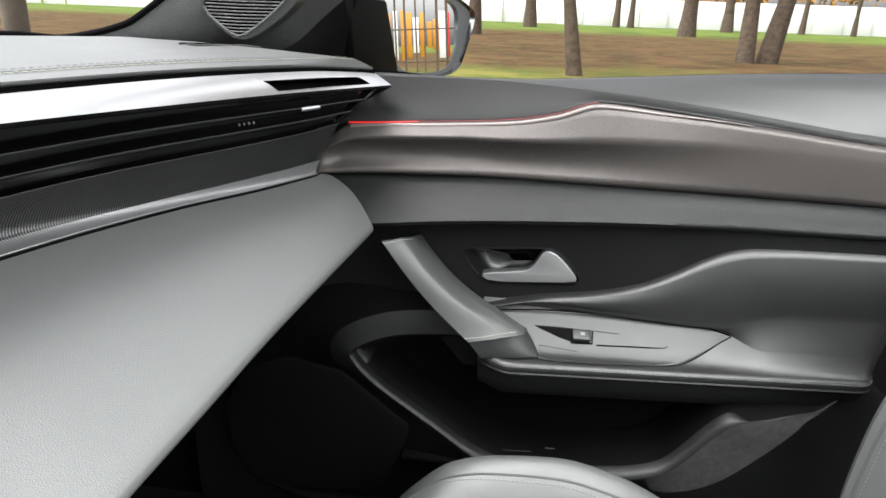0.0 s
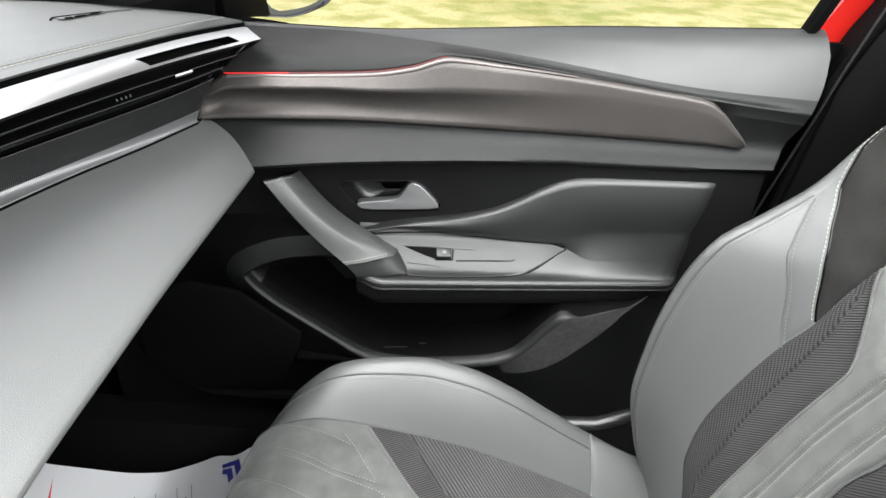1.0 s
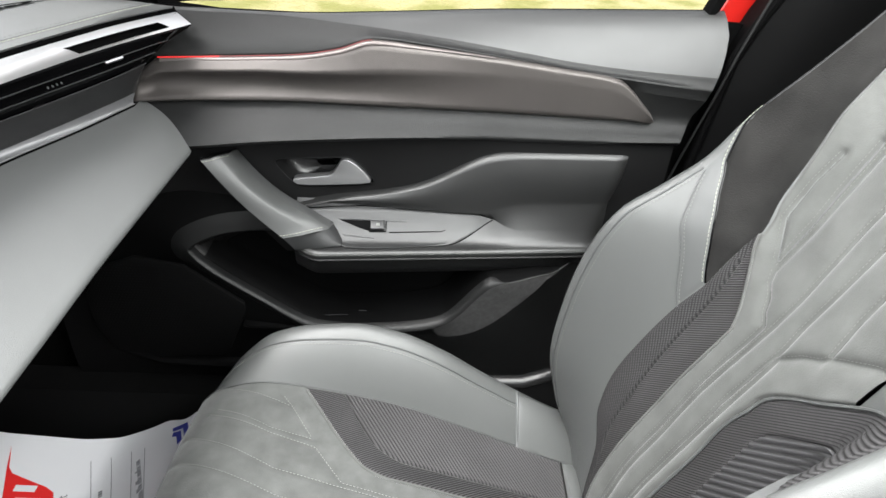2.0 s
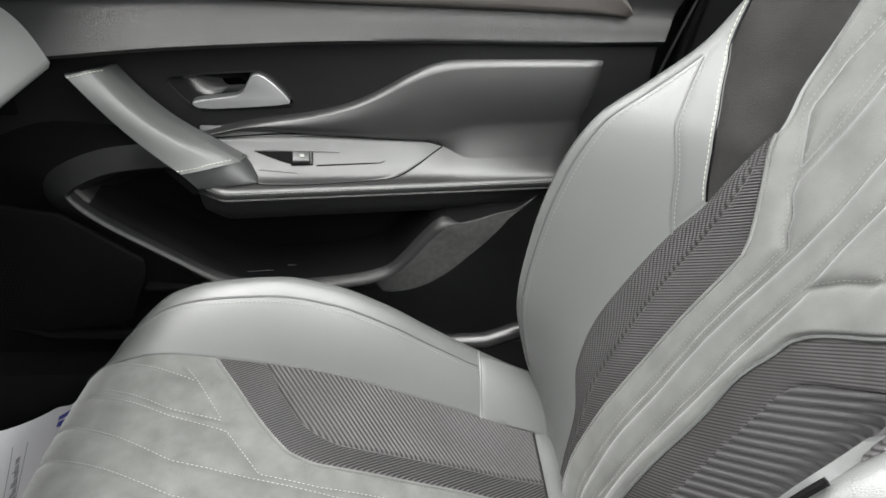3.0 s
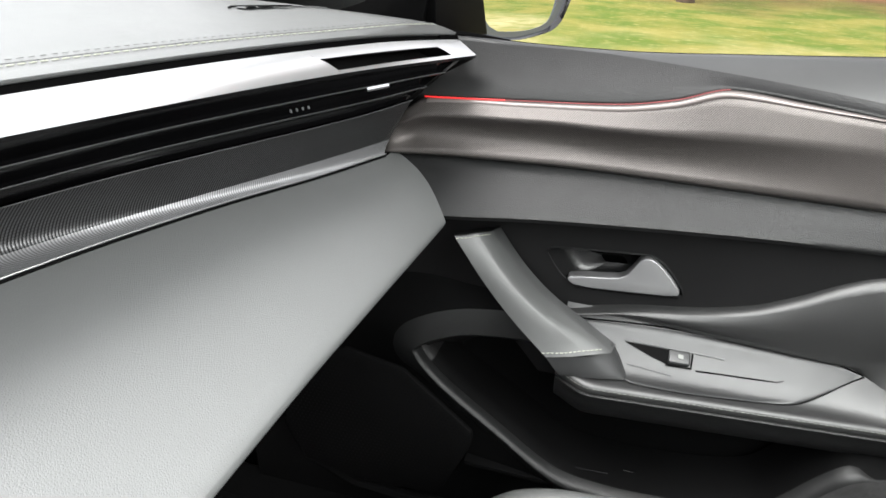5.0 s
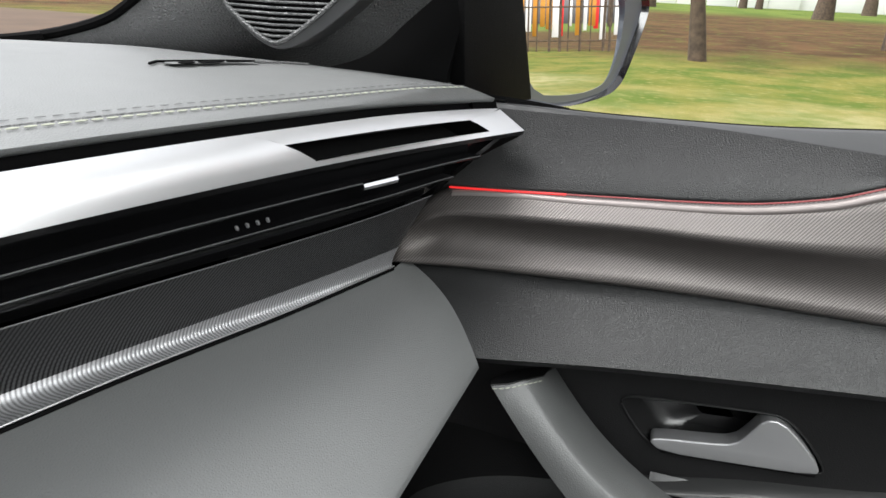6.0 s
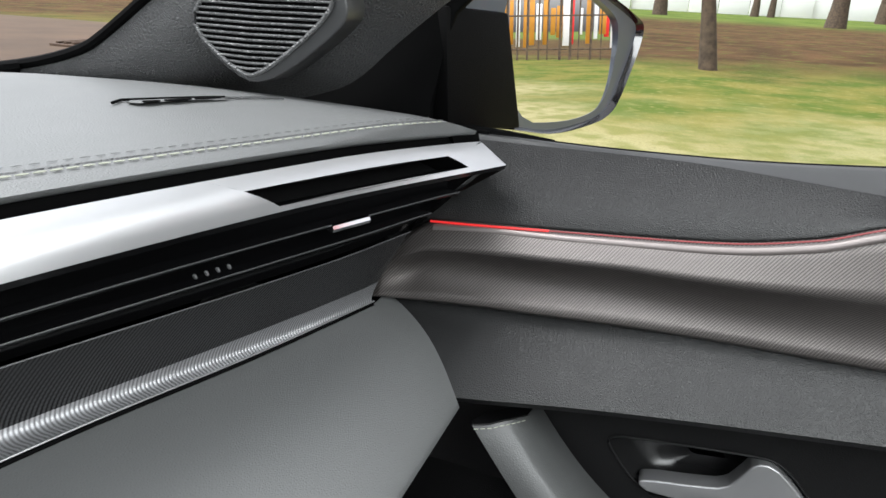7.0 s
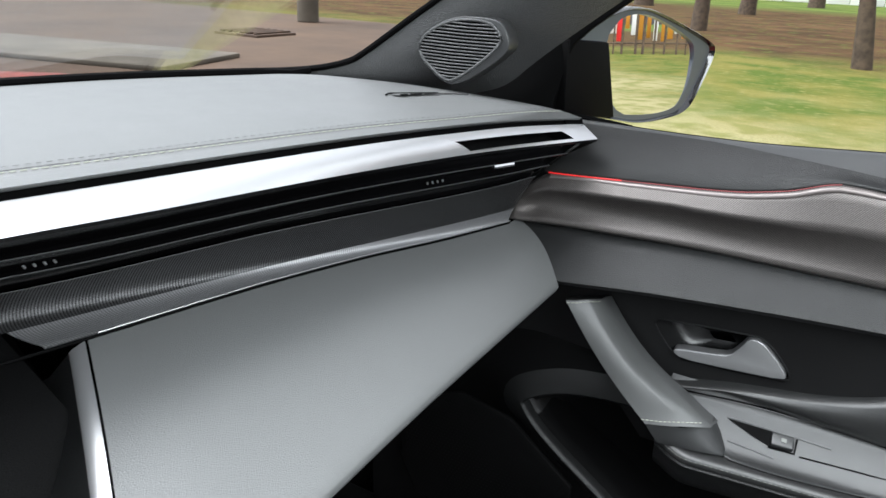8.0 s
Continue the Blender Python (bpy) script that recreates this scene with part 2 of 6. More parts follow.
M_WHITE = mat("white_paint", (0.8, 0.8, 0.8), 0.5, vary=0.03)
M_YELLOW = mat("orange_yellow_paint", (0.50, 0.22, 0.02), 0.5, vary=0.05)


def ground_material():
    m = bpy.data.materials.new("grass_and_bare_earth")
    m.use_nodes = True
    nt = m.node_tree
    b = nt.nodes["Principled BSDF"]
    b.inputs["Roughness"].default_value = 0.95
    b.inputs["Specular IOR Level"].default_value = 0.1
    tc = nt.nodes.new("ShaderNodeTexCoord")

    def noise_ramp(scale, lo, hi, detail=6.0):
        n = nt.nodes.new("ShaderNodeTexNoise")
        n.inputs["Scale"].default_value, n.inputs["Detail"].default_value = scale, detail
        nt.links.new(tc.outputs["Object"], n.inputs["Vector"])
        r = nt.nodes.new("ShaderNodeMapRange")
        r.inputs[1].default_value, r.inputs[2].default_value = lo, hi
        nt.links.new(n.outputs["Fac"], r.inputs[0])
        return r.outputs[0]

    def blend(fac, a, c):
        x = nt.nodes.new("ShaderNodeMix")
        x.data_type = "RGBA"
        for sock, v in ((x.inputs[0], fac), (x.inputs[6], a), (x.inputs[7], c)):
            if isinstance(v, tuple):
                sock.default_value = (*v, 1)
            else:
                nt.links.new(v, sock)
        return x.outputs[2]
    grass = blend(noise_ramp(1.1, 0.4, 0.6), (0.065, 0.095, 0.014), (0.145, 0.130, 0.032))
    grass = blend(noise_ramp(9.0, 0.55, 0.85), grass, (0.22, 0.19, 0.08))
    grass = blend(noise_ramp(60.0, 0.52, 0.85), grass, (0.06, 0.085, 0.014))
    earth = blend(noise_ramp(0.8, 0.35, 0.65), (0.046, 0.027, 0.012), (0.092, 0.052, 0.023))
    earth = blend(noise_ramp(2.5, 0.55, 0.7), earth, (0.08, 0.095, 0.02))
    sep = nt.nodes.new("ShaderNodeSeparateXYZ")
    nt.links.new(tc.outputs["Object"], sep.inputs[0])
    wob = nt.nodes.new("ShaderNodeTexNoise")
    wob.inputs["Scale"].default_value, wob.inputs["Detail"].default_value = 0.25, 4.0
    nt.links.new(tc.outputs["Object"], wob.inputs["Vector"])
    shift = nt.nodes.new("ShaderNodeMath")
    shift.operation = "MULTIPLY_ADD"
    nt.links.new(wob.outputs["Fac"], shift.inputs[0])
    shift.inputs[1].default_value = 9.0
    nt.links.new(sep.outputs[1], shift.inputs[2])

    def step(lo, hi):
        r = nt.nodes.new("ShaderNodeMapRange")
        r.inputs[1].default_value, r.inputs[2].default_value = lo, hi
        nt.links.new(shift.outputs[0], r.inputs[0])
        return r.outputs[0]
    straw = blend(noise_ramp(3.0, 0.44, 0.60), (0.27, 0.245, 0.125), (0.165, 0.165, 0.058))
    straw = blend(noise_ramp(45.0, 0.5, 0.8), straw, (0.15, 0.145, 0.06))
    grass = blend(step(9.8, 12.8), straw, grass)
    col = blend(step(16.0, 20.0), grass, earth)
    far = blend(noise_ramp(0.3, 0.4, 0.6), (0.06, 0.095, 0.016), (0.11, 0.14, 0.03))
    col = blend(step(44.0, 56.0), col, far)
    nt.links.new(col, b.inputs["Base Color"])
    bump = nt.nodes.new("ShaderNodeBump")
    bump.inputs["Strength"].default_value, bump.inputs["Distance"].default_value = 0.6, 0.03
    n = nt.nodes.new("ShaderNodeTexNoise")
    n.inputs["Scale"].default_value, n.inputs["Detail"].default_value = 25.0, 6.0
    nt.links.new(tc.outputs["Object"], n.inputs["Vector"])
    nt.links.new(n.outputs["Fac"], bump.inputs["Height"])
    nt.links.new(bump.outputs[0], b.inputs["Normal"])
    return m


M_EDGE = mat("dull_rose_silver", (0.21, 0.185, 0.178), 0.42, metal=0.6, vary=0.05)
M_GROUND = ground_material()
M_REDDULL = mat("dull_red_line", (0.20, 0.03, 0.032), 0.5)


# ---- shape helpers ----
def sp(*keys):
    """A smooth curve through (x, value) keys that never overshoots."""
    xs, vs = np.array([k[0] for k in keys], float), np.array([k[1] for k in keys], float)
    h, d = np.diff(xs), np.diff(vs) / np.diff(xs)
    m = np.zeros(len(xs))
    for i in range(1, len(xs) - 1):
        if d[i - 1] * d[i] > 0:
            w1, w2 = 2 * h[i] + h[i - 1], h[i] + 2 * h[i - 1]
            m[i] = (w1 + w2) / (w1 / d[i - 1] + w2 / d[i])
    m[0], m[-1] = d[0], d[-1]

    def f(x):
        x = min(max(x, xs[0]), xs[-1])
        i = int(min(max(np.searchsorted(xs, x) - 1, 0), len(h) - 1))
        s = (x - xs[i]) / h[i]
        return float(vs[i] * (1 + 2 * s) * (1 - s) ** 2 + m[i] * h[i] * s * (1 - s) ** 2
                     + vs[i + 1] * s * s * (3 - 2 * s) + m[i + 1] * h[i] * s * s * (s - 1))
    return f


def lin(a, b, n):
    return [a + (b - a) * i / (n - 1) for i in range(n)]


def lerp(a, b, s):
    return tuple(p + (q - p) * s for p, q in zip(a, b))


def smooth(s):
    s = min(max(s, 0.0), 1.0)
    return s * s * (3 - 2 * s)


def rounded(line, times=2):
    for _ in range(times):
        line = [line[0]] + [lerp(p, q, s) for p, q in zip(line, line[1:]) for s in (0.25, 0.75)] + [line[-1]]
    return line


def rounded_loop(line, times=2):
    """A closed outline with its corners cut round."""
    for _ in range(times):
        line = [lerp(p, q, s) for p, q in zip(line, line[1:] + line[:1]) for s in (0.25, 0.75)]
    return line


def mesh_ob(name, bm, material, sharp=40.0):
    me = bpy.data.meshes.new(name)
    bmesh.ops.recalc_face_normals(bm, faces=bm.faces)
    for f in bm.faces:
        f.smooth = True
    for e in bm.edges:
        if len(e.link_faces) == 2 and e.calc_face_angle(0) > radians(sharp):
            e.smooth = False
    bm.to_mesh(me)
    bm.free()
    me.materials.append(material)
    return new(name, me)


def part(name, bm, material, parent, label="", sharp=40.0):
    ob = mesh_ob(name, bm, material, sharp)
    ob.parent = parent
    if label:
        tagged(ob, label)
    return ob


def thing(name, label, category, group="", kind="", at=(0, 0, 0)):
    return tagged(new(name), label, category, group, kind)


def loft(rows, back=None):
    """A skin over rows of points of equal length. back: an offset vector that gives it thickness."""
    bm = bmesh.new()
    grid = [[bm.verts.new(p) for p in r] for r in rows]
    for a, b in zip(grid, grid[1:]):
        for i in range(len(a) - 1):
            bm.faces.new((a[i], a[i + 1], b[i + 1], b[i]))
    if back:
        o = Vector(back)
        g2 = [[bm.verts.new(Vector(p) + o) for p in r] for r in rows]
        for a, b in zip(g2, g2[1:]):
            for i in range(len(a) - 1):
                bm.faces.new((a[i], b[i], b[i + 1], a[i + 1]))
        rim = ([(grid[0][i], g2[0][i]) for i in range(len(grid[0]))] + [(grid[j][-1], g2[j][-1]) for j in range(1, len(grid))]
               + [(grid[-1][i], g2[-1][i]) for i in range(len(grid[0]) - 2, -1, -1)] + [(grid[j][0], g2[j][0]) for j in range(len(grid) - 2, 0, -1)])
        for (a, a2), (b, b2) in zip(rim, rim[1:] + rim[:1]):
            try:
                bm.faces.new((a, a2, b2, b))
            except ValueError:
                pass
    bmesh.ops.remove_doubles(bm, verts=bm.verts, dist=1e-6)
    return bm


def box(size, at=(0, 0, 0), bevel=0.0, turn=None, seg=2):
    bm = bmesh.new()
    bmesh.ops.create_cube(bm, size=1.0)
    bmesh.ops.scale(bm, vec=size, verts=bm.verts)
    if bevel:
        bmesh.ops.bevel(bm, geom=bm.edges[:], offset=bevel, segments=seg, profile=0.5, affect="EDGES")
    if turn:
        bmesh.ops.rotate(bm, cent=(0, 0, 0), matrix=Euler([radians(a) for a in turn]).to_matrix(), verts=bm.verts)
    bmesh.ops.translate(bm, vec=at, verts=bm.verts)
    return bm


def plate(outline, depth, bevel=0.0, seg=2):
    """A flat outline of 3D points, thickened by the vector depth, with eased edges."""
    bm = bmesh.new()
    f = bm.faces.new([bm.verts.new(p) for p in outline])
    r = bmesh.ops.extrude_face_region(bm, geom=[f])
    vs = [g for g in r["geom"] if isinstance(g, bmesh.types.BMVert)]
    bmesh.ops.translate(bm, vec=depth, verts=vs)
    bmesh.ops.recalc_face_normals(bm, faces=bm.faces)
    if bevel:
        bmesh.ops.bevel(bm, geom=bm.edges[:], offset=bevel, segments=seg, profile=0.5, affect="EDGES", clamp_overlap=True)
    return bm


def tube(points, radius, sides=8, closed=False, flat=1.0, taper=None):
    """A round cord along points; flat squeezes it along z."""
    bm = bmesh.new()
    pts = [Vector(p) for p in points]
    rings = []
    n = len(pts)
    for i, p in enumerate(pts):
        a = pts[(i - 1) % n] if closed or i else pts[0]
        b = pts[(i + 1) % n] if closed or i < n - 1 else pts[-1]
        d = (b - a).normalized()
        s = d.cross(Vector((0, 0, 1)))
        s = s.normalized() if s.length > 1e-4 else Vector((1, 0, 0))
        u = s.cross(d)
        r = radius * (taper[i] if taper else 1.0)
        rings.append([bm.verts.new(p + s * r * math.cos(k * 2 * math.pi / sides) + u * r * flat * math.sin(k * 2 * math.pi / sides)) for k in range(sides)])
    pairs = list(zip(rings, rings[1:])) + ([(rings[-1], rings[0])] if closed else [])
    for a, b in pairs:
        for k in range(sides):
            bm.faces.new((a[k], a[(k + 1) % sides], b[(k + 1) % sides], b[k]))
    if not closed:
        bm.faces.new(rings[0][::-1])
        bm.faces.new(rings[-1])
    return bm


def resample(points, gap):
    pts = [Vector(p) for p in points]
    out, carry = [pts[0]], 0.0
    for a, b in zip(pts, pts[1:]):
        length = (b - a).length
        s = gap - carry
        while s <= length:
            out.append(a + (b - a) * (s / length))
            s += gap
        carry = length - (s - gap)
    return out


def stitch(points, dash=0.0032, gap=0.0046, radius=0.0006, lift=(0, 0, 0)):
    """A row of thread dashes along points."""
    bm = bmesh.new()
    pts = resample(points, gap)
    up = Vector(lift)
    for a, b in zip(pts, pts[1:]):
        d = (b - a).normalized()
        s = d.cross(Vector((0.3, 0.4, 0.86))).normalized()
        u = s.cross(d)
        c = a + up
        ring = []
        for q, r in ((0, 0.55), (dash * 0.5, 1.0), (dash, 0.55)):
            ring.append([bm.verts.new(c + d * q + s * radius * r * math.cos(k * math.pi / 2) + u * radius * r * math.sin(k * math.pi / 2)) for k in range(4)])
        for x, y in zip(ring, ring[1:]):
            for k in range(4):
                bm.faces.new((x[k], x[(k + 1) % 4], y[(k + 1) % 4], y[k]))
        bm.faces.new(ring[0][::-1])
        bm.faces.new(ring[-1])
    return bm


def flat_with_holes(outer, holes, depth=None):
    """A flat sheet with holes in it; depth: thickness vector."""
    bm = bmesh.new()
    loops = []
    for ring in [outer, *holes]:
        vs = [bm.verts.new(p) for p in ring]
        loops += [bm.edges.new((a, b)) for a, b in zip(vs, vs[1:] + vs[:1])]
    bmesh.ops.triangle_fill(bm, use_beauty=True, use_dissolve=False, edges=loops)
    if depth:
        r = bmesh.ops.extrude_face_region(bm, geom=bm.faces[:])
        bmesh.ops.translate(bm, vec=depth, verts=[g for g in r["geom"] if isinstance(g, bmesh.types.BMVert)])
    return bm


def zone(fn, left, right, v0, v1, nu=24, nv=24, lift=0.0, relief=None, flip=1):
    """A patch of the surface fn(u, v), for v from v0 to v1 and u from left(v) to right(v), raised along its normal, with a turned-down rim."""
    rows = []
    for v in lin(v0, v1, nv):
        a, b = left(v), right(v)
        row = []
        for u in lin(a, b, nu):
            p = Vector(fn(u, v))
            du, dv = Vector(fn(u + 0.002, v)) - p, Vector(fn(u, v + 0.002)) - p
            n = du.cross(dv).normalized()
            up = lift + (relief(u, v) if relief else 0.0)
            up *= min(1.0, min(u - a, b - u, v - v0, v1 - v) / 0.0025) if b - a > 0.006 else 0.3
            row.append(tuple(p + n * flip * up))
        rows.append(row)
    return loft(rows)


# ---- the car's body round the cabin ----
FLOOR_Z = 0.30

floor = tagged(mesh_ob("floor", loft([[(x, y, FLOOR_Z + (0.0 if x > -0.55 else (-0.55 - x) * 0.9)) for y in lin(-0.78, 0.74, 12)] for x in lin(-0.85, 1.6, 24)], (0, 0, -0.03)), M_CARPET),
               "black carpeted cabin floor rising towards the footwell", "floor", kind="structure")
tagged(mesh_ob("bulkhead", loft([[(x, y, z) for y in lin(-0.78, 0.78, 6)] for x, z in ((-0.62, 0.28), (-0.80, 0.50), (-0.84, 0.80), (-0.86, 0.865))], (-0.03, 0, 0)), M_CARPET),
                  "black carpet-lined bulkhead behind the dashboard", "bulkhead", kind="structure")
ceiling = tagged(mesh_ob("ceiling", flat_with_holes([(0.10, -0.64, 1.30), (0.10, 0.60, 1.30), (1.75, 0.58, 1.28), (1.75, -0.62, 1.28)], [[(0.16, -0.50, 1.2993), (0.16, 0.53, 1.2993), (1.15, 0.53, 1.2873), (1.15, -0.50, 1.2873)]], (0, 0, 0.04)), M_HEAD),
                 "black headliner with a wide roof window", "ceiling", kind="structure")
roof_pane = mesh_ob("window_2", loft([[(x, y, 1.345) for y in (-0.52, 0.0, 0.55)] for x in (0.14, 0.7, 1.17)], (0, 0, 0.004)), M_GLASS)
roof_pane.visible_shadow = False
tagged(roof_pane, "clear glass roof panel", "roof window", kind="structure")
tagged(mesh_ob("wall_rear", loft([[(1.80, y, z) for y in lin(-0.78, 0.78, 4)] for z in (0.28, 0.6, 0.98)], (0.04, 0, 0)), M_CARPET),
       "dark rear wall of the cabin", "wall", kind="structure")
# driver's side: closed door below its window, and pillar
tagged(mesh_ob("wall_driver_side", loft([[(x, -0.78, z) for x in lin(-0.85, 1.8, 6)] for z in (0.20, 0.30, 0.42, 0.70, 0.93)], (0, -0.06, 0)), M_BLACK),
       "black lined closed doors on the driver's side", "door panel", kind="structure")
tagged(mesh_ob("pillar_driver_side", loft([[(x + (z - 0.42) * 0.12, -0.78 + (z - 0.42) * 0.1, z) for x in (0.75, 0.87)] for z in lin(0.42, 1.30, 6)], (0, -0.05, 0)), M_BLACK),
       "dark pillar on the driver's side", "pillar", kind="structure")
# passenger side behind the front door
tagged(mesh_ob("wall_passenger_rear", loft([[(x, 0.76, z) for x in lin(0.64, 1.8, 6)] for z in (0.20, 0.6, 0.92)], (0, 0.05, 0)), M_BLACK),
       "dark rear door panel behind the front door", "door panel", kind="structure")
tagged(mesh_ob("pillar_rear", loft([[(x + (1.3 - z) * 0.4, 0.74 - (z - 0.9) * 0.3, z) for x in (1.40, 1.60)] for z in lin(0.9, 1.30, 5)], (0, 0.05, 0)), M_BLACK),
       "dark rear roof pillar", "pillar", kind="structure")

# middle pillar with its trim, and the red painted edge beside the door
pillar = thing("middle_pillar", "black trimmed door pillar with a red painted body edge", "pillar", kind="structure")
part("trim", loft([[(0.447 + max(0, z - 0.60) * 0.13 + max(0, z - 0.90) * 0.32 + dx, 0.715 - 0.16 * max(0, z - 0.95) + dy, z) for dx, dy in ((0.0, 0.02), (0.004, 0.0), (0.03, -0.018), (0.10, -0.03), (0.17, -0.02), (0.20, 0.02))]
                  for z in lin(0.30, 1.32, 20)], (0, 0.03, 0)), M_BLACK, pillar)
part("seal", tube([(0.446 + max(0, z - 0.60) * 0.13 + max(0, z - 0.90) * 0.32, 0.722 - 0.16 * max(0, z - 0.95), z) for z in lin(0.32, 1.30, 30)], 0.006, 8), M_DARK, pillar, "black rubber door seal")
part("painted_edge", loft([[(0.405 + max(0, z - 0.60) * 0.13 + max(0, z - 0.90) * 0.32 + dx, 0.775 - 0.16 * max(0, z - 0.95) + dy, z) for dx, dy in ((0.016, -0.001), (0.07, -0.008), (0.12, 0.0))]
                          for z in lin(0.912, 1.32, 12)], (0, 0.03, 0)), M_RED, pillar, "glossy red painted body edge")
part("jamb", loft([[(0.375 + max(0, z - 0.60) * 0.10 + dx, 0.757 + dy, z) for dx, dy in ((0.0, 0.0), (0.05, 0.001), (0.10, -0.004))]
                  for z in lin(0.30, 0.928, 14)], (0, 0.006, 0)), M_DARK, pillar, "black recessed door jamb")
# door header and roof rail over the passenger window
tagged(mesh_ob("roof_rail", tube([(x, 0.70 - 0.05 * max(0, (x - 0.2)), z) for x, z in ((0.05, 1.235), (0.15, 1.275), (0.45, 1.30), (0.9, 1.30), (1.4, 1.26))], 0.04, 10), M_BLACK),
       "black trimmed roof rail over the side window", "roof rail", kind="structure")
tagged(mesh_ob("roof_rail", tube([(x, -0.72, z) for x, z in ((-0.46, 0.93), (-0.30, 1.03), (-0.10, 1.15), (0.15, 1.255), (0.45, 1.30), (0.9, 1.30), (1.4, 1.26))], 0.05, 10), M_BLACK),
       "black trimmed roof rail over the driver's window", "roof rail", kind="structure")
ws = mesh_ob("window_1", loft([[(lerp((-0.80 + 0.10 * (abs(y) / 0.7) ** 2, y, 0.90), (0.10 + 0.05 * (abs(y) / 0.7) ** 2, y * 0.85, 1.29), s)) for y in lin(-0.70, 0.70, 15)] for s in lin(0, 1, 12)], (-0.003, 0, 0.004)), M_GLASS)
ws.visible_shadow = False
tagged(ws, "clear raked windscreen of the car", "windscreen", kind="structure")
# scuttle and bonnet
bonnet = thing("bonnet", "glossy red painted car bonnet beyond the windscreen", "bonnet")
part("panel", loft([[(x, y, 0.908 - 0.10 * ((x + 0.86) / 0.9) ** 2 - 0.035 * (y / 0.7) ** 2) for y in lin(-0.84, 0.84, 19)] for x in lin(-1.75, -0.86, 10)], (0, 0, -0.02)), M_RED, bonnet)
part("scuttle", loft([[(x, y, 0.875 - 0.02 * (y / 0.7) ** 2) for y in lin(-0.72, 0.72, 9)] for x in lin(-0.86, -0.72, 3)], (0, 0, -0.02)), M_BLACK, bonnet, "black plastic scuttle panel")
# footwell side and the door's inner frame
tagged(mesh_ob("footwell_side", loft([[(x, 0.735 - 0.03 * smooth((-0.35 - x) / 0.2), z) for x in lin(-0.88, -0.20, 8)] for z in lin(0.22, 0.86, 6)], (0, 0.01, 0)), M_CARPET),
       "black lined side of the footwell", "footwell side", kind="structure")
tagged(mesh_ob("door_sill", loft([[(x, y, z) for x in lin(-0.5, 1.2, 8)] for y, z in ((0.60, 0.30), (0.635, 0.36), (0.65, 0.385), (0.70, 0.385), (0.78, 0.30), (0.78, 0.18))], (0, 0, -0.01)), M_BLACK),
       "black plastic scuff plate on the door sill", "sill", kind="structure")


# ---- the passenger door ----
W = sp((-0.34, 0.916), (-0.16, 0.915), (-0.10, 0.914), (-0.03, 0.915), (0.08, 0.922), (0.20, 0.931), (0.32, 0.937), (0.47, 0.944))
LEDGE_Z = sp((-0.34, 0.913), (-0.16, 0.912), (-0.05, 0.914), (0.03, 0.911), (0.13, 0.903), (0.236, 0.890), (0.287, 0.883), (0.37, 0.876), (0.47, 0.872))
LEDGE_Y = sp((-0.34, 0.741), (-0.16, 0.740), (-0.05, 0.733), (0.03, 0.722), (0.13, 0.714), (0.25, 0.708), (0.47, 0.704))
TRIM_T = sp((-0.224, 0.815), (-0.2185, 0.838), (-0.205, 0.854), (-0.182, 0.8675), (-0.10, 0.8735), (-0.02, 0.880), (0.02, 0.888), (0.061, 0.9005), (0.12, 0.8955), (0.18, 0.890), (0.29, 0.8778), (0.325, 0.8740), (0.3490, 0.8690), (0.3630, 0.860), (0.381, 0.8425), (0.397, 0.825), (0.4, 0.8195))
TRIM_LINE = sp((-0.34, 0.860), (-0.182, 0.8675), (-0.10, 0.8735), (-0.02, 0.880), (0.02, 0.888), (0.061, 0.9005), (0.18, 0.890), (0.29, 0.879), (0.345, 0.871), (0.47, 0.86))
TRIM_B = sp((-0.34, 0.808), (-0.224, 0.812), (-0.15, 0.8165), (-0.06, 0.819), (0.04, 0.818), (0.20, 0.8160), (0.30, 0.8152), (0.41, 0.8140), (0.47, 0.8135))
SEAM_Z = sp((-0.34, 0.762), (-0.153, 0.771), (-0.08, 0.777), (0.0, 0.781), (0.10, 0.784), (0.24, 0.7852), (0.345, 0.7865), (0.47, 0.790))
PAD_T = sp((-0.13, 0.664), (-0.09, 0.672), (-0.04, 0.681), (0.017, 0.694), (0.08, 0.7045), (0.12, 0.716), (0.15, 0.731), (0.18, 0.750), (0.205, 0.7625), (0.225, 0.7675), (0.30, 0.7715), (0.39, 0.7735))
REAR_X = sp((0.30, 0.385), (0.60, 0.405), (0.725, 0.4238), (0.758, 0.4312), (0.79, 0.4376), (0.832, 0.4514), (0.865, 0.462), (0.893, 0.470), (0.919, 0.4735), (0.945, 0.468))


def seam_y(x):
    return 0.680 + 0.10 * x if x < 0.2 else 0.70


def trim_y(x):
    return 0.702 + 0.02 * max(0, -x - 0.1) - 0.012 * max(0, x - 0.2)


door = thing("passenger_door", "dark grey car door with leatherette armrest and woven silver-brown inlay", "car door")
XS = lin(-0.34, 0.47, 82)


def rear_cut(x, z):
    """Squeezes the last stretch so that the panel ends on the door's slanted rear edge."""
    e = REAR_X(z)
    return x if x < 0.30 else 0.30 + (x - 0.30) * (e - 0.30) / 0.17


def door_rows(marks_of, n):
    out = []
    count = len(marks_of(0.0))
    for k in range(count):
        out.append([(rear_cut(x, marks_of(x)[k][1]), *marks_of(x)[k]) for x in XS])
    return out


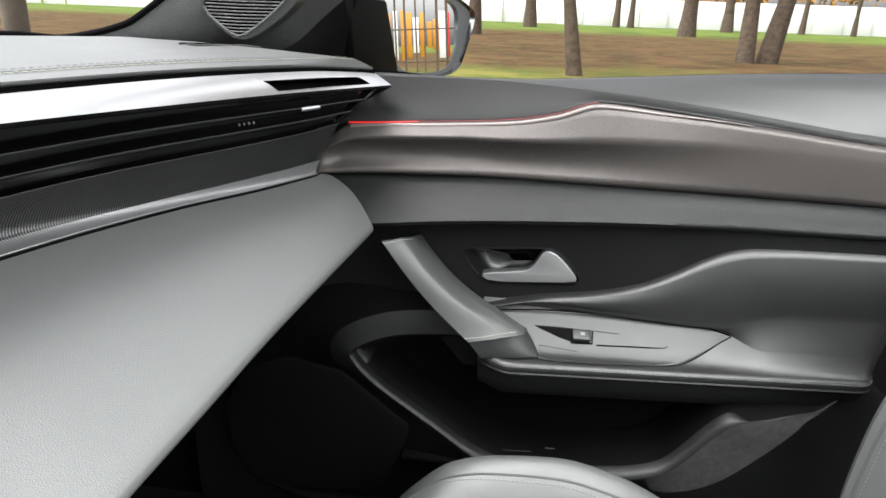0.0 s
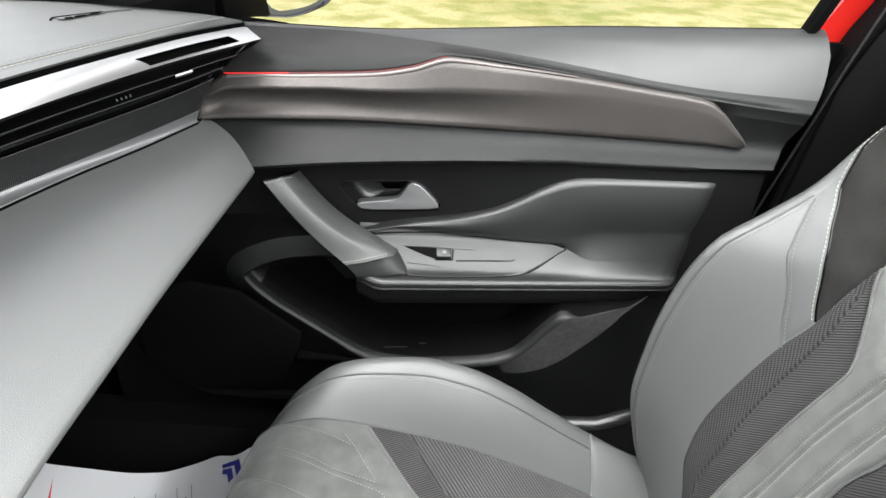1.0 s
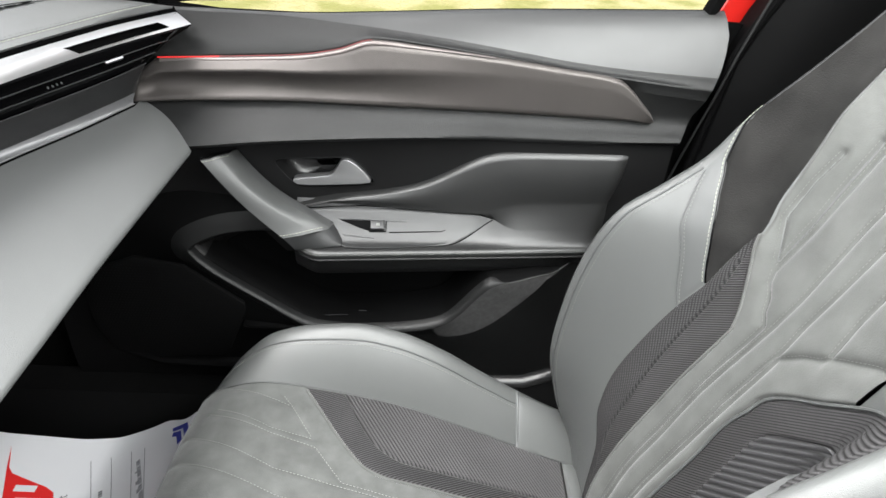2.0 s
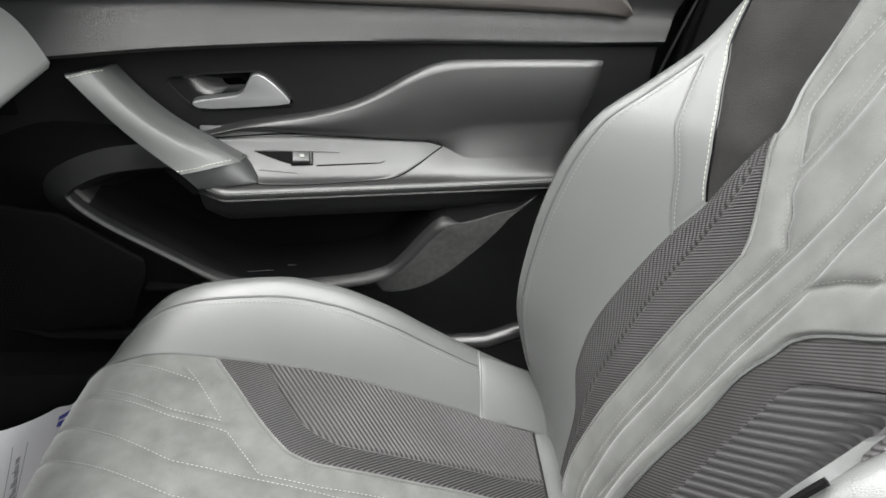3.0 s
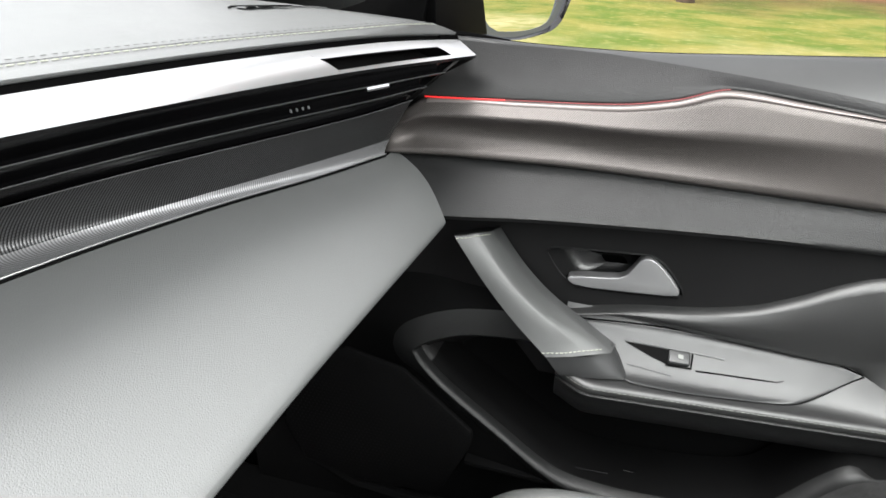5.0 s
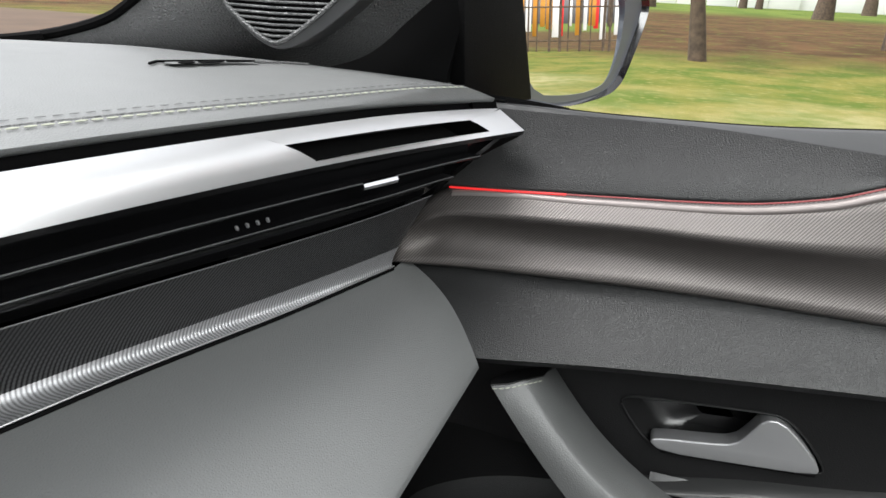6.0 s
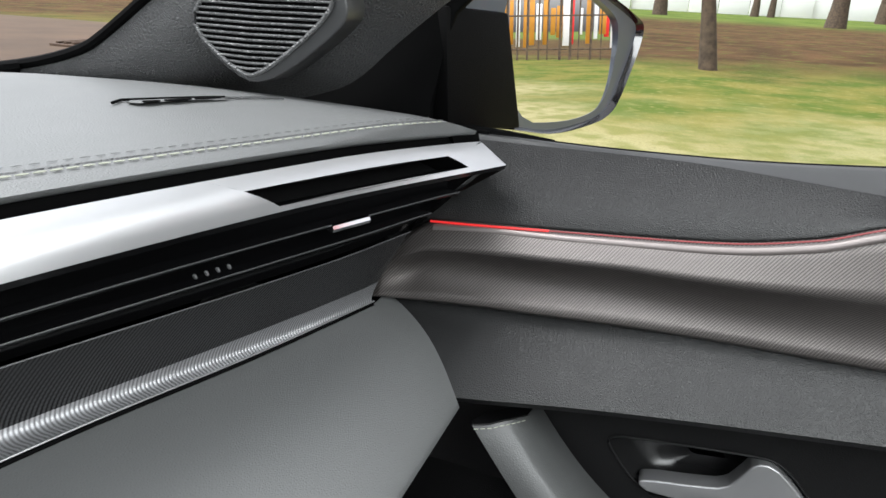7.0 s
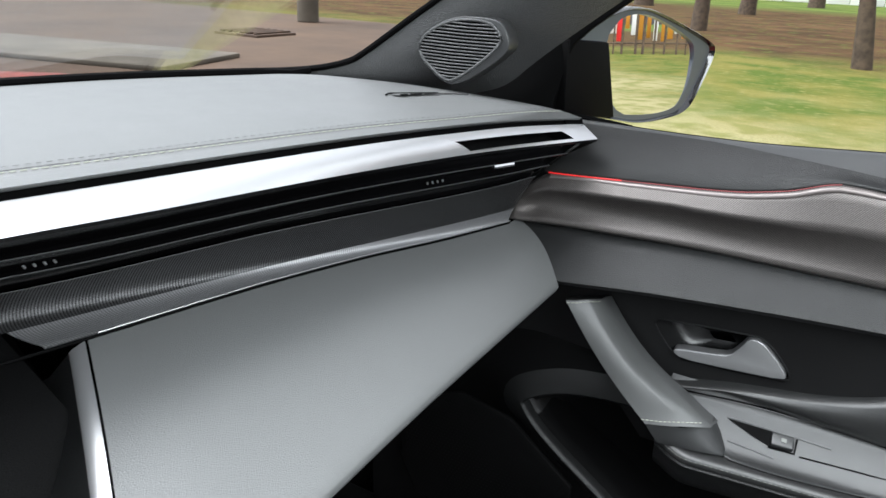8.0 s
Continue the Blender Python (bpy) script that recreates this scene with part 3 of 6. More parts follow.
def belt_marks(x):
    t_y = trim_y(x)
    ly, lz = LEDGE_Y(x), LEDGE_Z(x)
    w = W(x)
    line = TRIM_LINE(x)
    z1 = min(lz - 0.003, lz + 0.3 * (line - lz) - 0.002)
    z2 = min(z1 - 0.001, line + 0.0024)
    edge = (0.743, w)

    def on(a, b):
        return (lerp(edge, (ly, lz), a)[0], lerp(edge, (ly, lz), b)[1])
    return [(0.760, w - 0.03), (0.750, w - 0.003), (0.7455, w), on(0.2, 0.10), on(0.45, 0.33), on(0.68, 0.58), on(0.84, 0.765), on(0.93, 0.88), on(0.975, 0.945), (ly - 0.0005, lz), (0.7 * ly + 0.3 * t_y - 0.001, z1 - 0.002 + 0.3 * (z2 - z1)),
            (t_y + 0.002, z2), (t_y + 0.003, min(z2 - 0.001, line - 0.001)), (t_y + 0.003 + 0.013 * smooth((0.385 - x) / 0.03), line - 0.012)]


def low_y(x):
    return 0.700 + 0.02 * min(x, 0.2) - 0.012 * max(0, x - 0.2)


def band_marks(x):
    b = TRIM_B(x)
    s = SEAM_Z(x)
    y0, y1 = low_y(x) + 0.008, seam_y(x)
    k = smooth((0.385 - x) / 0.03)
    return [(trim_y(x) + 0.003 + 0.013 * k, TRIM_LINE(x) - 0.012), (y0 + 0.003 + 0.011 * k, b + 0.012), (y0 + 0.002, b + 0.002), (y0, b - 0.002), (y0 + (y1 - y0) * 0.25, b + (s - b) * 0.2), (y0 + (y1 - y0) * 0.6, b + (s - b) * 0.5),
            (y0 + (y1 - y0) * 0.9, b + (s - b) * 0.8), (y1, s + 0.004), (y1 + 0.002, s), (y1 + 0.010, s - 0.002), (0.735, s - 0.003)]


belt_rows = door_rows(belt_marks, 0)
# the belt skin is cut at its crease; the upper part is coloured as lit
part("window_ledge", loft(belt_rows[:9]), M_BELT_LIT, door, "belt panel's ledge under the side window, sky sheen in its colour", sharp=180)
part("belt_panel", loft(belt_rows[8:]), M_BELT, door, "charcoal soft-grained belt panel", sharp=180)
part("padded_band", loft(door_rows(band_marks, 0)), M_PAD, door, "grey soft padded band under the inlay", sharp=60)
# woven inlay
rows = []
for k in range(17):
    row = []
    for x in lin(-0.2235, 0.400, 160):
        top, bot = TRIM_T(x), TRIM_B(x) + 0.002
        fade = smooth((0.24 - x) / 0.27) * smooth((x + 0.224) / 0.03)
        zc = min(0.862 + 0.006 * smooth((x + 0.05) / 0.2), top - 0.25 * (top - bot))
        base, foot_y = trim_y(x) - 0.003, low_y(x) - 0.004 * smooth((0.0 - x) / 0.12)
        y_cr = base - 0.010 * fade
        if k < 6:
            w = k / 6
            z, y = top + (zc - top) * w, base + (y_cr - base) * w
        else:
            w = (k - 6) / 10
            z, y = zc + (bot - zc) * w, y_cr + (foot_y - y_cr) * w + fade * (0.011 + 0.004 * smooth((0.0 - x) / 0.12)) * math.sin(math.pi * min(1, w * 1.06))
        v = (top - z) / max(top - bot, 1e-4)
        edge = min(v, 1 - v, (x + 0.2235) / 0.05, (0.400 - x) / 0.05)
        y += 0.006 * (1 - min(1, edge / 0.06)) ** 2
        row.append((x, y, z))
    rows.append(row)
part("inlay", loft(rows, (0, 0.004, 0)), M_TRIM, door, "woven silver-brown decorative inlay", sharp=150)
part("light_line", tube([(x, trim_y(x) - 0.004, TRIM_LINE(x) + 0.0012) for x in lin(-0.186, -0.115, 24)], 0.0007, 6), M_REDLINE, door, "thin glowing red light line")
part("light_line_end", tube([(x, trim_y(x) - 0.004, TRIM_LINE(x) + 0.0012) for x in lin(-0.115, 0.058, 34)], 0.0005, 6), M_REDDULL, door)
rim_rows = []
for dy, dz in ((-0.0030, -0.0002), (-0.0048, -0.0006), (-0.0056, -0.0016), (-0.0056, -0.0028), (-0.0040, -0.0036)):
    rim_rows.append([(x, trim_y(x) + dy + 0.003 * smooth((x - 0.03) / 0.10), TRIM_T(x) + 1.6 * dz * (0.15 + 0.85 * smooth((0.20 - x) / 0.14))) for x in lin(-0.184, 0.20, 90)])
part("bright_edge", loft(rim_rows), M_EDGE, door, "smooth satin rim along the inlay's top", sharp=180)

# flat black inset with the latch opening
LY = 0.716
RECESS = rounded_loop([(-0.069, LY, 0.7385), (-0.040, LY, 0.7415), (0.018, LY, 0.7462), (0.031, LY, 0.7462), (0.045, LY, 0.735), (0.060, LY, 0.7160), (0.058, LY, 0.7095), (0.0, LY, 0.7055), (-0.034, LY, 0.7025), (-0.046, LY, 0.708), (-0.060, LY, 0.724)])


def inset_y(x):
    """The inset comes forward towards its rear end, almost flush with the band over it."""
    return LY - 0.008 * smooth((x - 0.08) / 0.22)


outer = [(x, inset_y(x), SEAM_Z(x) - 0.0025) for x in lin(-0.23, 0.435, 24)] + [(0.433, inset_y(0.43), 0.72), (0.42, inset_y(0.42), 0.62)] + [(x, inset_y(x), 0.60) for x in lin(0.40, -0.06, 12)] + [(-0.11, LY, 0.657), (-0.16, LY, 0.66), (-0.26, LY, 0.66)]
part("inset_panel", flat_with_holes(outer, [RECESS], (0, 0.003, 0)), M_PANEL, door, "black grained inset panel", sharp=20)
cx, cz = -0.005, 0.724
rows = []
for d, s in ((0.0, 1.0), (0.004, 0.97), (0.018, 0.86), (0.026, 0.6), (0.028, 0.2)):
    rows.append([(cx + (p[0] - cx) * s, LY + d, cz + (p[2] - cz) * s) for p in RECESS + RECESS[:1]])
latch = part("latch_recess", loft(rows), M_CUP, door, "satin black dished recess behind the door latch")
part("rim", tube([(p[0], LY - 0.0005, p[2]) for p in RECESS], 0.0008, 6, closed=True), M_PANEL, latch)
lever = [(-0.045, 0.7115), (-0.041, 0.7155), (-0.01, 0.7195), (0.006, 0.7225), (0.013, 0.733), (0.019, 0.7445), (0.029, 0.7455), (0.043, 0.7335), (0.0565, 0.7175), (0.055, 0.7125), (0.01, 0.7085), (-0.036, 0.7055)]
lever = rounded_loop(lever, 1)
part("latch_shadow_gap", tube([(x, LY - 0.0004, z) for x, z in ((-0.036, 0.7025), (0.01, 0.7053), (0.056, 0.7090))], 0.0010, 6), M_DARK, latch)
part("door_latch", plate([(x, LY - 0.006, z) for x, z in lever], (0, 0.013, 0), 0.0034, 4), M_LATCH, door, "satin silver door latch lever", sharp=50)

# leatherette pad behind the armrest
REST_B = sp((-0.09, 0.690), (0.0, 0.6895), (0.10, 0.685), (0.20, 0.681), (0.28, 0.6865), (0.36, 0.6905))


def pad_end(z):
    return 0.364 + (z - 0.644) * 0.18


def rest(x, v):
    """The armrest's top: v from its back (0) to its stitched front edge (1)."""
    rear = smooth((x - 0.19) / 0.07)
    back = (0.713 - 0.009 * rear, REST_B(x) - 0.003 * (1 - rear))
    front = (0.6505 + 0.10 * x + 0.03 * smooth((-0.005 - x) / 0.05) + 0.03 * max(0, (x - 0.338) / 0.028) ** 2.5, 0.6435)
    y = back[0] + (front[0] - back[0]) * v
    fall = v * 1.25 if v < 0.6 else 0.75 + (v - 0.6) * 0.625
    fall += (1 - (1 - v) ** 1.7 - fall) * rear
    z = back[1] + (front[1] - back[1]) * fall
    z -= 0.010 * math.sin(math.pi * v) * (1 - 0.7 * rear)
    return (x, y, z)


# one skin runs from the pad's top edge down and out into the armrest
rows = []
for v in lin(0, 1, 26):
    row = []
    for u in lin(0, 1, 70):
        top_x = -0.108 + u * 0.496
        z0 = PAD_T(top_x)
        x = -0.108 + u * (pad_end(z0 + (REST_B(top_x) - z0) * min(1, v / 0.6)) + 0.108)
        top = PAD_T(x)
        reach = smooth((x - 0.195) / 0.06)
        knee = min(REST_B(x) + 0.012 * reach, top - 0.003)
        foot = rest(x, 0.34 * reach)
        if v < 0.6:
            w = v / 0.6
            z, y = top + (knee - top) * w, 0.7035 - 0.004 * math.sin(math.pi * w)
        else:
            w = (v - 0.6) / 0.4
            ctrl = (0.7030, min(REST_B(x) - 0.006 + 0.003 * reach, knee))
            y = (1 - w) ** 2 * 0.7035 + 2 * w * (1 - w) * ctrl[0] + w * w * foot[1]
            z = (1 - w) ** 2 * knee + 2 * w * (1 - w) * ctrl[1] + w * w * min(foot[2] + 0.0006 * reach - 0.002 * (1 - reach), knee - 0.002)
        edge = min(v * 42, (1 - u) * 36, 1.0)
        y += 0.011 * (1 - edge) ** 2 + 0.012 * (1 - min(u * 12, 1.0)) ** 2
        row.append((x, y, z))
    rows.append(row)
part("pad", loft(rows, (0, 0.004, 0)), M_ARM, door, "charcoal leatherette pad curving out into the armrest", sharp=70)


xs = lin(-0.040, 0.366, 60)
rows = [[rest(x, v) for x in xs] for v in lin(0, 1, 12)]
for dy, dz in ((-0.003, -0.003), (-0.0025, -0.009), (0.002, -0.012), (0.004, -0.014), (0.004, -0.022), (0.012, -0.030), (0.05, -0.034), (0.075, -0.034)):
    rows.append([(x, rest(x, 1)[1] + dy, rest(x, 1)[2] + dz) for x in xs])
part("armrest", loft(rows), M_ARM, door, "grey leatherette armrest with stitched edge", sharp=60)
part("stitching", stitch([(x, rest(x, 1)[1] - 0.0035, rest(x, 1)[2] - 0.003) for x in lin(-0.036, 0.360, 120)], 0.0035, 0.0045, 0.0003), M_THREAD_W, door, "fine pale stitching along the armrest")
part("piping", tube([(x, rest(x, 1)[1] - 0.0028, rest(x, 1)[2] - 0.0105) for x in lin(-0.038, 0.364, 80)], 0.0016, 6), M_BELT, door)
part("armrest_skirt", loft([[(x, rest(x, 1)[1] + dy, 0.6435 + dz * (1 - 0.75 * smooth((x - 0.315) / 0.05))) for x in xs] for dy, dz in ((0.006, -0.012), (0.002, -0.016), (0.005, -0.030), (0.016, -0.044), (0.06, -0.048))]), M_PAD, door, "charcoal armrest underside")

# switch panel let into the armrest
SW_FRONT = sp((-0.035, 0.42), (0.002, 0.55), (0.0166, 0.71), (0.03, 0.83), (0.068, 0.87), (0.116, 0.81), (0.156, 0.70), (0.1732, 0.57), (0.1864, 0.44), (0.2075, 0.22), (0.218, 0.13))
SW_BACK = sp((-0.035, 0.14), (0.012, 0.09), (0.062, 0.05), (0.111, 0.03), (0.16, 0.02), (0.19, 0.035), (0.218, 0.115))


def on_panel(x, v, up=0.0018):
    p = rest(x, v)
    return (p[0], p[1] - 0.5 * up, p[2] + up)


rows = []
for u in lin(-0.035, 0.218, 60):
    a, b = SW_BACK(u), SW_FRONT(u)
    row = []
    for k in range(18):
        s = k / 17
        v = a + (b - a) * s
        p = Vector(rest(u, v))
        edge = min(min(s, 1 - s) * 14, (0.218 - u) / 0.010, 1.0)
        # the middle is dished; past a slanted line the tip falls away as a facet
        dish = 0.0016 * smooth(min(s, 1 - s) * 5) * smooth((0.16 - u) / 0.03)
        facet = 0.06 * max(0.0, u - (0.190 - 0.030 * s))
        row.append(tuple(p + Vector((0, -0.0011, 0.0022)) * edge - Vector((0, 0, 0.0008 + dish + facet))))
    rows.append(row)
panel = part("switch_panel", loft(rows), M_SWITCH, door, "smooth grey window switch panel", sharp=60)
part("panel_groove", tube([rest(u, SW_FRONT(u)) for u in lin(0.0, 0.218, 50)] + [rest(u, SW_BACK(u)) for u in lin(0.217, -0.03, 50)], 0.0009, 5), M_DARK, panel)
part("switch_well", plate([on_panel(x, v, 0.0016) for x, v in ((0.018, 0.275), (0.057, 0.265), (0.057, 0.42), (0.043, 0.375))], (0, -0.0003, 0.0005)), M_DARK, panel, "dark tapered well in front of the window switch")
part("well_edge", tube([on_panel(x, v, 0.0017) for x, v in ((0.017, 0.262), (0.04, 0.255), (0.078, 0.248), (0.105, 0.25))], 0.0007, 5), M_BEZEL, panel)
c = Vector(on_panel(0.066, 0.335, 0.0022))
switch = part("window_switch", box((0.019, 0.013, 0.007), tuple(c), 0.0018, (32, 0, 4), 3), M_SWITCH, panel, "small grey window switch with a pale mark")
part("switch_frame", tube([on_panel(x, v, 0.0018) for x, v in ((0.0775, 0.262), (0.0775, 0.42), (0.0555, 0.43))], 0.0008, 5), M_DARK, panel)
part("switch_mark", box((0.0045, 0.004, 0.0006), tuple(c + Vector((0.001, -0.0022, 0.0034))), 0.0001, (32, 0, 4)), M_THREAD_W, panel)
part("panel_ridge", tube([on_panel(x, 0.43 - 0.75 * (x - 0.079), 0.0010) for x in lin(0.082, 0.150, 14)] + [on_panel(0.156, 0.345, 0.0010)], 0.0008, 5), M_DARK, panel)
part("panel_ridge", tube([on_panel(x, 0.50 + 1.1 * (x - 0.027), 0.0008) for x in lin(0.022, 0.062, 10)], 0.0007, 5), M_BEZEL, panel)

# pull handle
top_l, top_r = Vector((-0.144, 0.669, 0.755)), Vector((-0.1150, 0.691, 0.7555))
bot_l, bot_r = Vector((-0.049, 0.651, 0.661)), Vector((0.006, 0.671, 0.666))
rows = []
for s in lin(0, 1, 26):
    l = top_l.lerp(bot_l, s) + Vector((-0.003, 0, -0.004)) * math.sin(math.pi * s)
    bow = 0.003 * math.sin(math.pi * min(1, s / 0.75)) if s < 0.75 else 0
    r = top_r.lerp(bot_r, s) + Vector((-0.004, 0.0, -0.006)) * math.sin(math.pi * s) - Vector((bow, 0, bow * 0.6))
    across = (r - l)
    edge = l.lerp(r, 0.66) + Vector((0.0, -0.010, 0.004)) * (0.3 + 0.7 * math.sin(math.pi * min(1, s + 0.08)))
    dn = Vector((0.004, 0.022, -0.004))
    ring = [l + dn, l + Vector((-0.001, 0.004, 0)), l, l.lerp(edge, 0.5) + Vector((0, -0.002, 0)), edge - across * 0.05, edge + across * 0.03, edge.lerp(r, 0.6), r, r + Vector((0.001, 0.005, 0)), r + dn * 1.0, (l + r) * 0.5 + dn * 1.2, l + dn]
    rows.append([tuple(p) for p in ring])
for at, k in ((0, 0), (len(rows), -1)):
    c = sum((Vector(q) for q in rows[k][:-1]), Vector()) / (len(rows[k]) - 1) + (Vector((0.003, 0.006, -0.004)) if k == 0 else Vector())
    rows.insert(at if k == 0 else len(rows), [tuple(c)] * len(rows[k]))
handle = part("pull_handle", loft(rows), M_HANDLE, door, "grey leatherette pull handle running down to the armrest", sharp=50)
part("end_face", plate([tuple(Vector(q) + Vector((-0.0002, -0.0002, 0.0004))) for q in rows[1][:-1]], (0.0002, 0.0004, 0.0006)), M_PANEL, handle)
part("top_stitching", stitch([lerp(rows[1][i], rows[2][i], 0.35) for i in (2, 3, 4, 5, 6, 7)], 0.003, 0.004, 0.00045, (0, -0.0006, 0)), M_THREAD, handle)
part("bottom_stitching", stitch([rows[-3][i] for i in (2, 3, 4, 5, 6, 7)], 0.003, 0.004, 0.00045, (0, -0.0006, 0)), M_THREAD, handle)
# smooth foot below the handle
rows = []
for s in lin(0, 1, 10):
    l = bot_l.lerp(Vector((-0.036, 0.655, 0.6425)), s)
    r = bot_r.lerp(Vector(rest(0.022, 0.80)) + Vector((0, 0, 0.002)), smooth(s))
    m = l.lerp(r, 0.6) + Vector((0, -0.008, 0.003)) * (1 - 0.6 * s)
    rows.append([tuple(l + Vector((0, 0.03, 0))), tuple(l), tuple(l.lerp(m, 0.5)), tuple(m), tuple(m.lerp(r, 0.5)), tuple(r), tuple(r + Vector((0, 0.02, 0)))])
part("handle_foot", loft(rows), M_SWITCH, door, "smooth grey foot of the pull handle", sharp=60)

# lower door: pocket with lip, speaker, scuffed rear face
LIP = [(-0.06, 0.702, 0.643), (-0.10, 0.700, 0.6413), (-0.135, 0.694, 0.6385), (-0.163, 0.688, 0.630), (-0.1815, 0.684, 0.6185), (-0.180, 0.683, 0.6095), (-0.166, 0.682, 0.5935), (-0.140, 0.679, 0.5745), (-0.086, 0.673, 0.5425), (-0.028, 0.668, 0.507),
       (0.02, 0.664, 0.502), (0.07, 0.661, 0.506), (0.12, 0.660, 0.513), (0.150, 0.660, 0.521), (0.168, 0.660, 0.531), (0.185, 0.660, 0.550), (0.203, 0.660, 0.574), (0.222, 0.659, 0.594)]


def lip_curve(n, line):
    pts = [Vector(p) for p in line]
    out = []
    for i in range(len(pts) - 1):
        a, b, c, d = pts[max(i - 1, 0)], pts[i], pts[i + 1], pts[min(i + 2, len(pts) - 1)]
        for k in range(n):
            s = k / n
            out.append(0.5 * ((2 * b) + (c - a) * s + (2 * a - 5 * b + 4 * c - d) * s * s + (3 * b - a - 3 * c + d) * s ** 3))
    return out + [pts[-1]]


lip_run = lip_curve(5, LIP + [(0.250, 0.665, 0.597), (0.280, 0.671, 0.6035), (0.310, 0.680, 0.6085), (0.345, 0.697, 0.632)])
# where the panel round the pocket ends, point for point with the lip
BOUND = [(-0.20, 0.725, 0.77), (-0.26, 0.725, 0.76), (-0.30, 0.72, 0.74), (-0.34, 0.72, 0.70), (-0.37, 0.715, 0.65), (-0.38, 0.71, 0.58), (-0.385, 0.70, 0.48), (-0.36, 0.685, 0.35), (-0.25, 0.682, 0.314), (-0.10, 0.684, 0.314), (0.0, 0.686, 0.314),
         (0.10, 0.69, 0.314), (0.20, 0.692, 0.314), (0.27, 0.70, 0.314), (0.32, 0.706, 0.314), (0.37, 0.708, 0.33), (0.395, 0.708, 0.40), (0.40, 0.708, 0.48), (0.405, 0.708, 0.55), (0.408, 0.707, 0.60), (0.41, 0.707, 0.64), (0.412, 0.706, 0.66)]
bound_run = lip_curve(5, BOUND)


def lip_out(i):
    """Outward direction in the door's plane at a point of the lip."""
    a, b = lip_run[max(i - 2, 0)], lip_run[min(i + 2, len(lip_run) - 1)]
    d = (b - a).normalized()
    return Vector((d.z, 0, -d.x)).normalized()


def lip_width(i):
    """Breadth of the lip's outer face, broad over the pocket's front."""
    if i < 40:
        return 0.012 + 0.014 * smooth((lip_run[i].z - 0.588) / 0.035)
    return 0.012


# lower edge of the scuffed facet, which narrows to a point under the armrest
FACET = lip_curve(5, [(0.132, 0.665, 0.497), (0.162, 0.665, 0.4985), (0.195, 0.665, 0.506), (0.222, 0.665, 0.522), (0.246, 0.666, 0.544), (0.268, 0.668, 0.566), (0.285, 0.670, 0.585), (0.297, 0.674, 0.599), (0.312, 0.681, 0.607), (0.347, 0.698, 0.631)])
SECTION = ((0.012, -0.008), (0.004, -0.006), (0.0, -0.003), (-0.001, 0.001), (0.001, 0.4), (0.004, 0.8), (0.006, 1.0))
rows = []
for dy, out in SECTION:
    row = []
    for i, p in enumerate(lip_run):
        thin = 1 - 0.85 * smooth((p.x - 0.222) / 0.016)
        reach = out * lip_width(i) if out > 0.1 else out * thin * (1 - 0.5 * smooth((0.0 - p.x) / 0.08))
        row.append(tuple(p + lip_out(i) * reach + Vector((0, dy * thin, 0))))
        if out > 0.1 and i >= 60:
            row[-1] = tuple(Vector(row[-1]).lerp(p.lerp(FACET[i - 60], out), smooth((i - 60) / 6)))
    rows.append(row)
K = 64  # from here on the outer face is the scuffed facet
part("pocket_lip", loft(rows[:4]), M_BAND, door, "rounded charcoal lip of the door pocket", sharp=60)
part("lip_face", loft([r[:K + 1] for r in rows[3:]]), M_BAND, door, sharp=60)
part("scuffed_facet", loft([r[K:] for r in rows[3:]]), M_SCUFF, door, "scuffed grey facet under the pocket's rear lip", sharp=70)
wall_rows = [rows[0]] + [[tuple(p + lip_out(i) * (out - 8.0 * dy * dy * smooth((24 - i) / 8)) + Vector((0, dy, 0))) for i, p in enumerate(lip_run)] for dy, out in ((0.015, -0.0085), (0.03, -0.009), (0.045, -0.010), (0.06, -0.0115), (0.075, -0.013))]
# pocket lining in two tones: front wall coloured as lit, the rest as shaded
part("pocket_front_wall", loft([r[:30] for r in wall_rows]), M_POCKET, door, "satin black front wall of the door pocket", sharp=60)
part("pocket_wall", loft([r[29:] for r in wall_rows]), M_DARK, door, "inner wall of the door pocket, its shade coloured black", sharp=60)
part("pocket_back", loft([[(x, 0.745, z) for x in lin(-0.24, 0.30, 8)] for z in lin(0.46, 0.68, 5)], (0, 0.004, 0)), M_DARK, door, "back of the door pocket, its shade coloured black")
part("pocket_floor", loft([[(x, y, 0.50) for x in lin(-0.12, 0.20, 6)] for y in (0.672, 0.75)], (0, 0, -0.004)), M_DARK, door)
for x0, x1, y0 in ((-0.03, 0.025, 0.69), (0.04, 0.12, 0.70)):
    part("pocket_fillet", tube([(x, y0, 0.511 + 0.002 * math.sin(40 * x)) for x in lin(x0, x1, 20)], 0.0009, 5), M_GLOSS, door)
# face round the pocket, from the lip's outer edge to the door's border
panel_rows = []
for s in lin(0, 1, 16):
    row = []
    for i, (a, b) in enumerate(zip(rows[-1], bound_run)):
        q = Vector(a).lerp(b, s)
        q.y += 0.012 * math.sin(math.pi * s)
        row.append(tuple(q))
    panel_rows.append(row)
part("lower_panel", loft([r[:51] for r in panel_rows]), M_BLACK, door, "black grained lower door panel", sharp=60)
part("rear_face", loft([r[50:] for r in panel_rows]), M_PAD, door, "black face of the door behind the pocket", sharp=60)

# speaker grille in the lower front corner
SPK = [(-0.188, 0.601), (-0.113, 0.5425), (-0.1125, 0.530), (-0.1165, 0.516), (-0.140, 0.460), (-0.155, 0.448), (-0.24, 0.440), (-0.300, 0.452), (-0.322, 0.492), (-0.326, 0.545), (-0.300, 0.592), (-0.25, 0.612)]


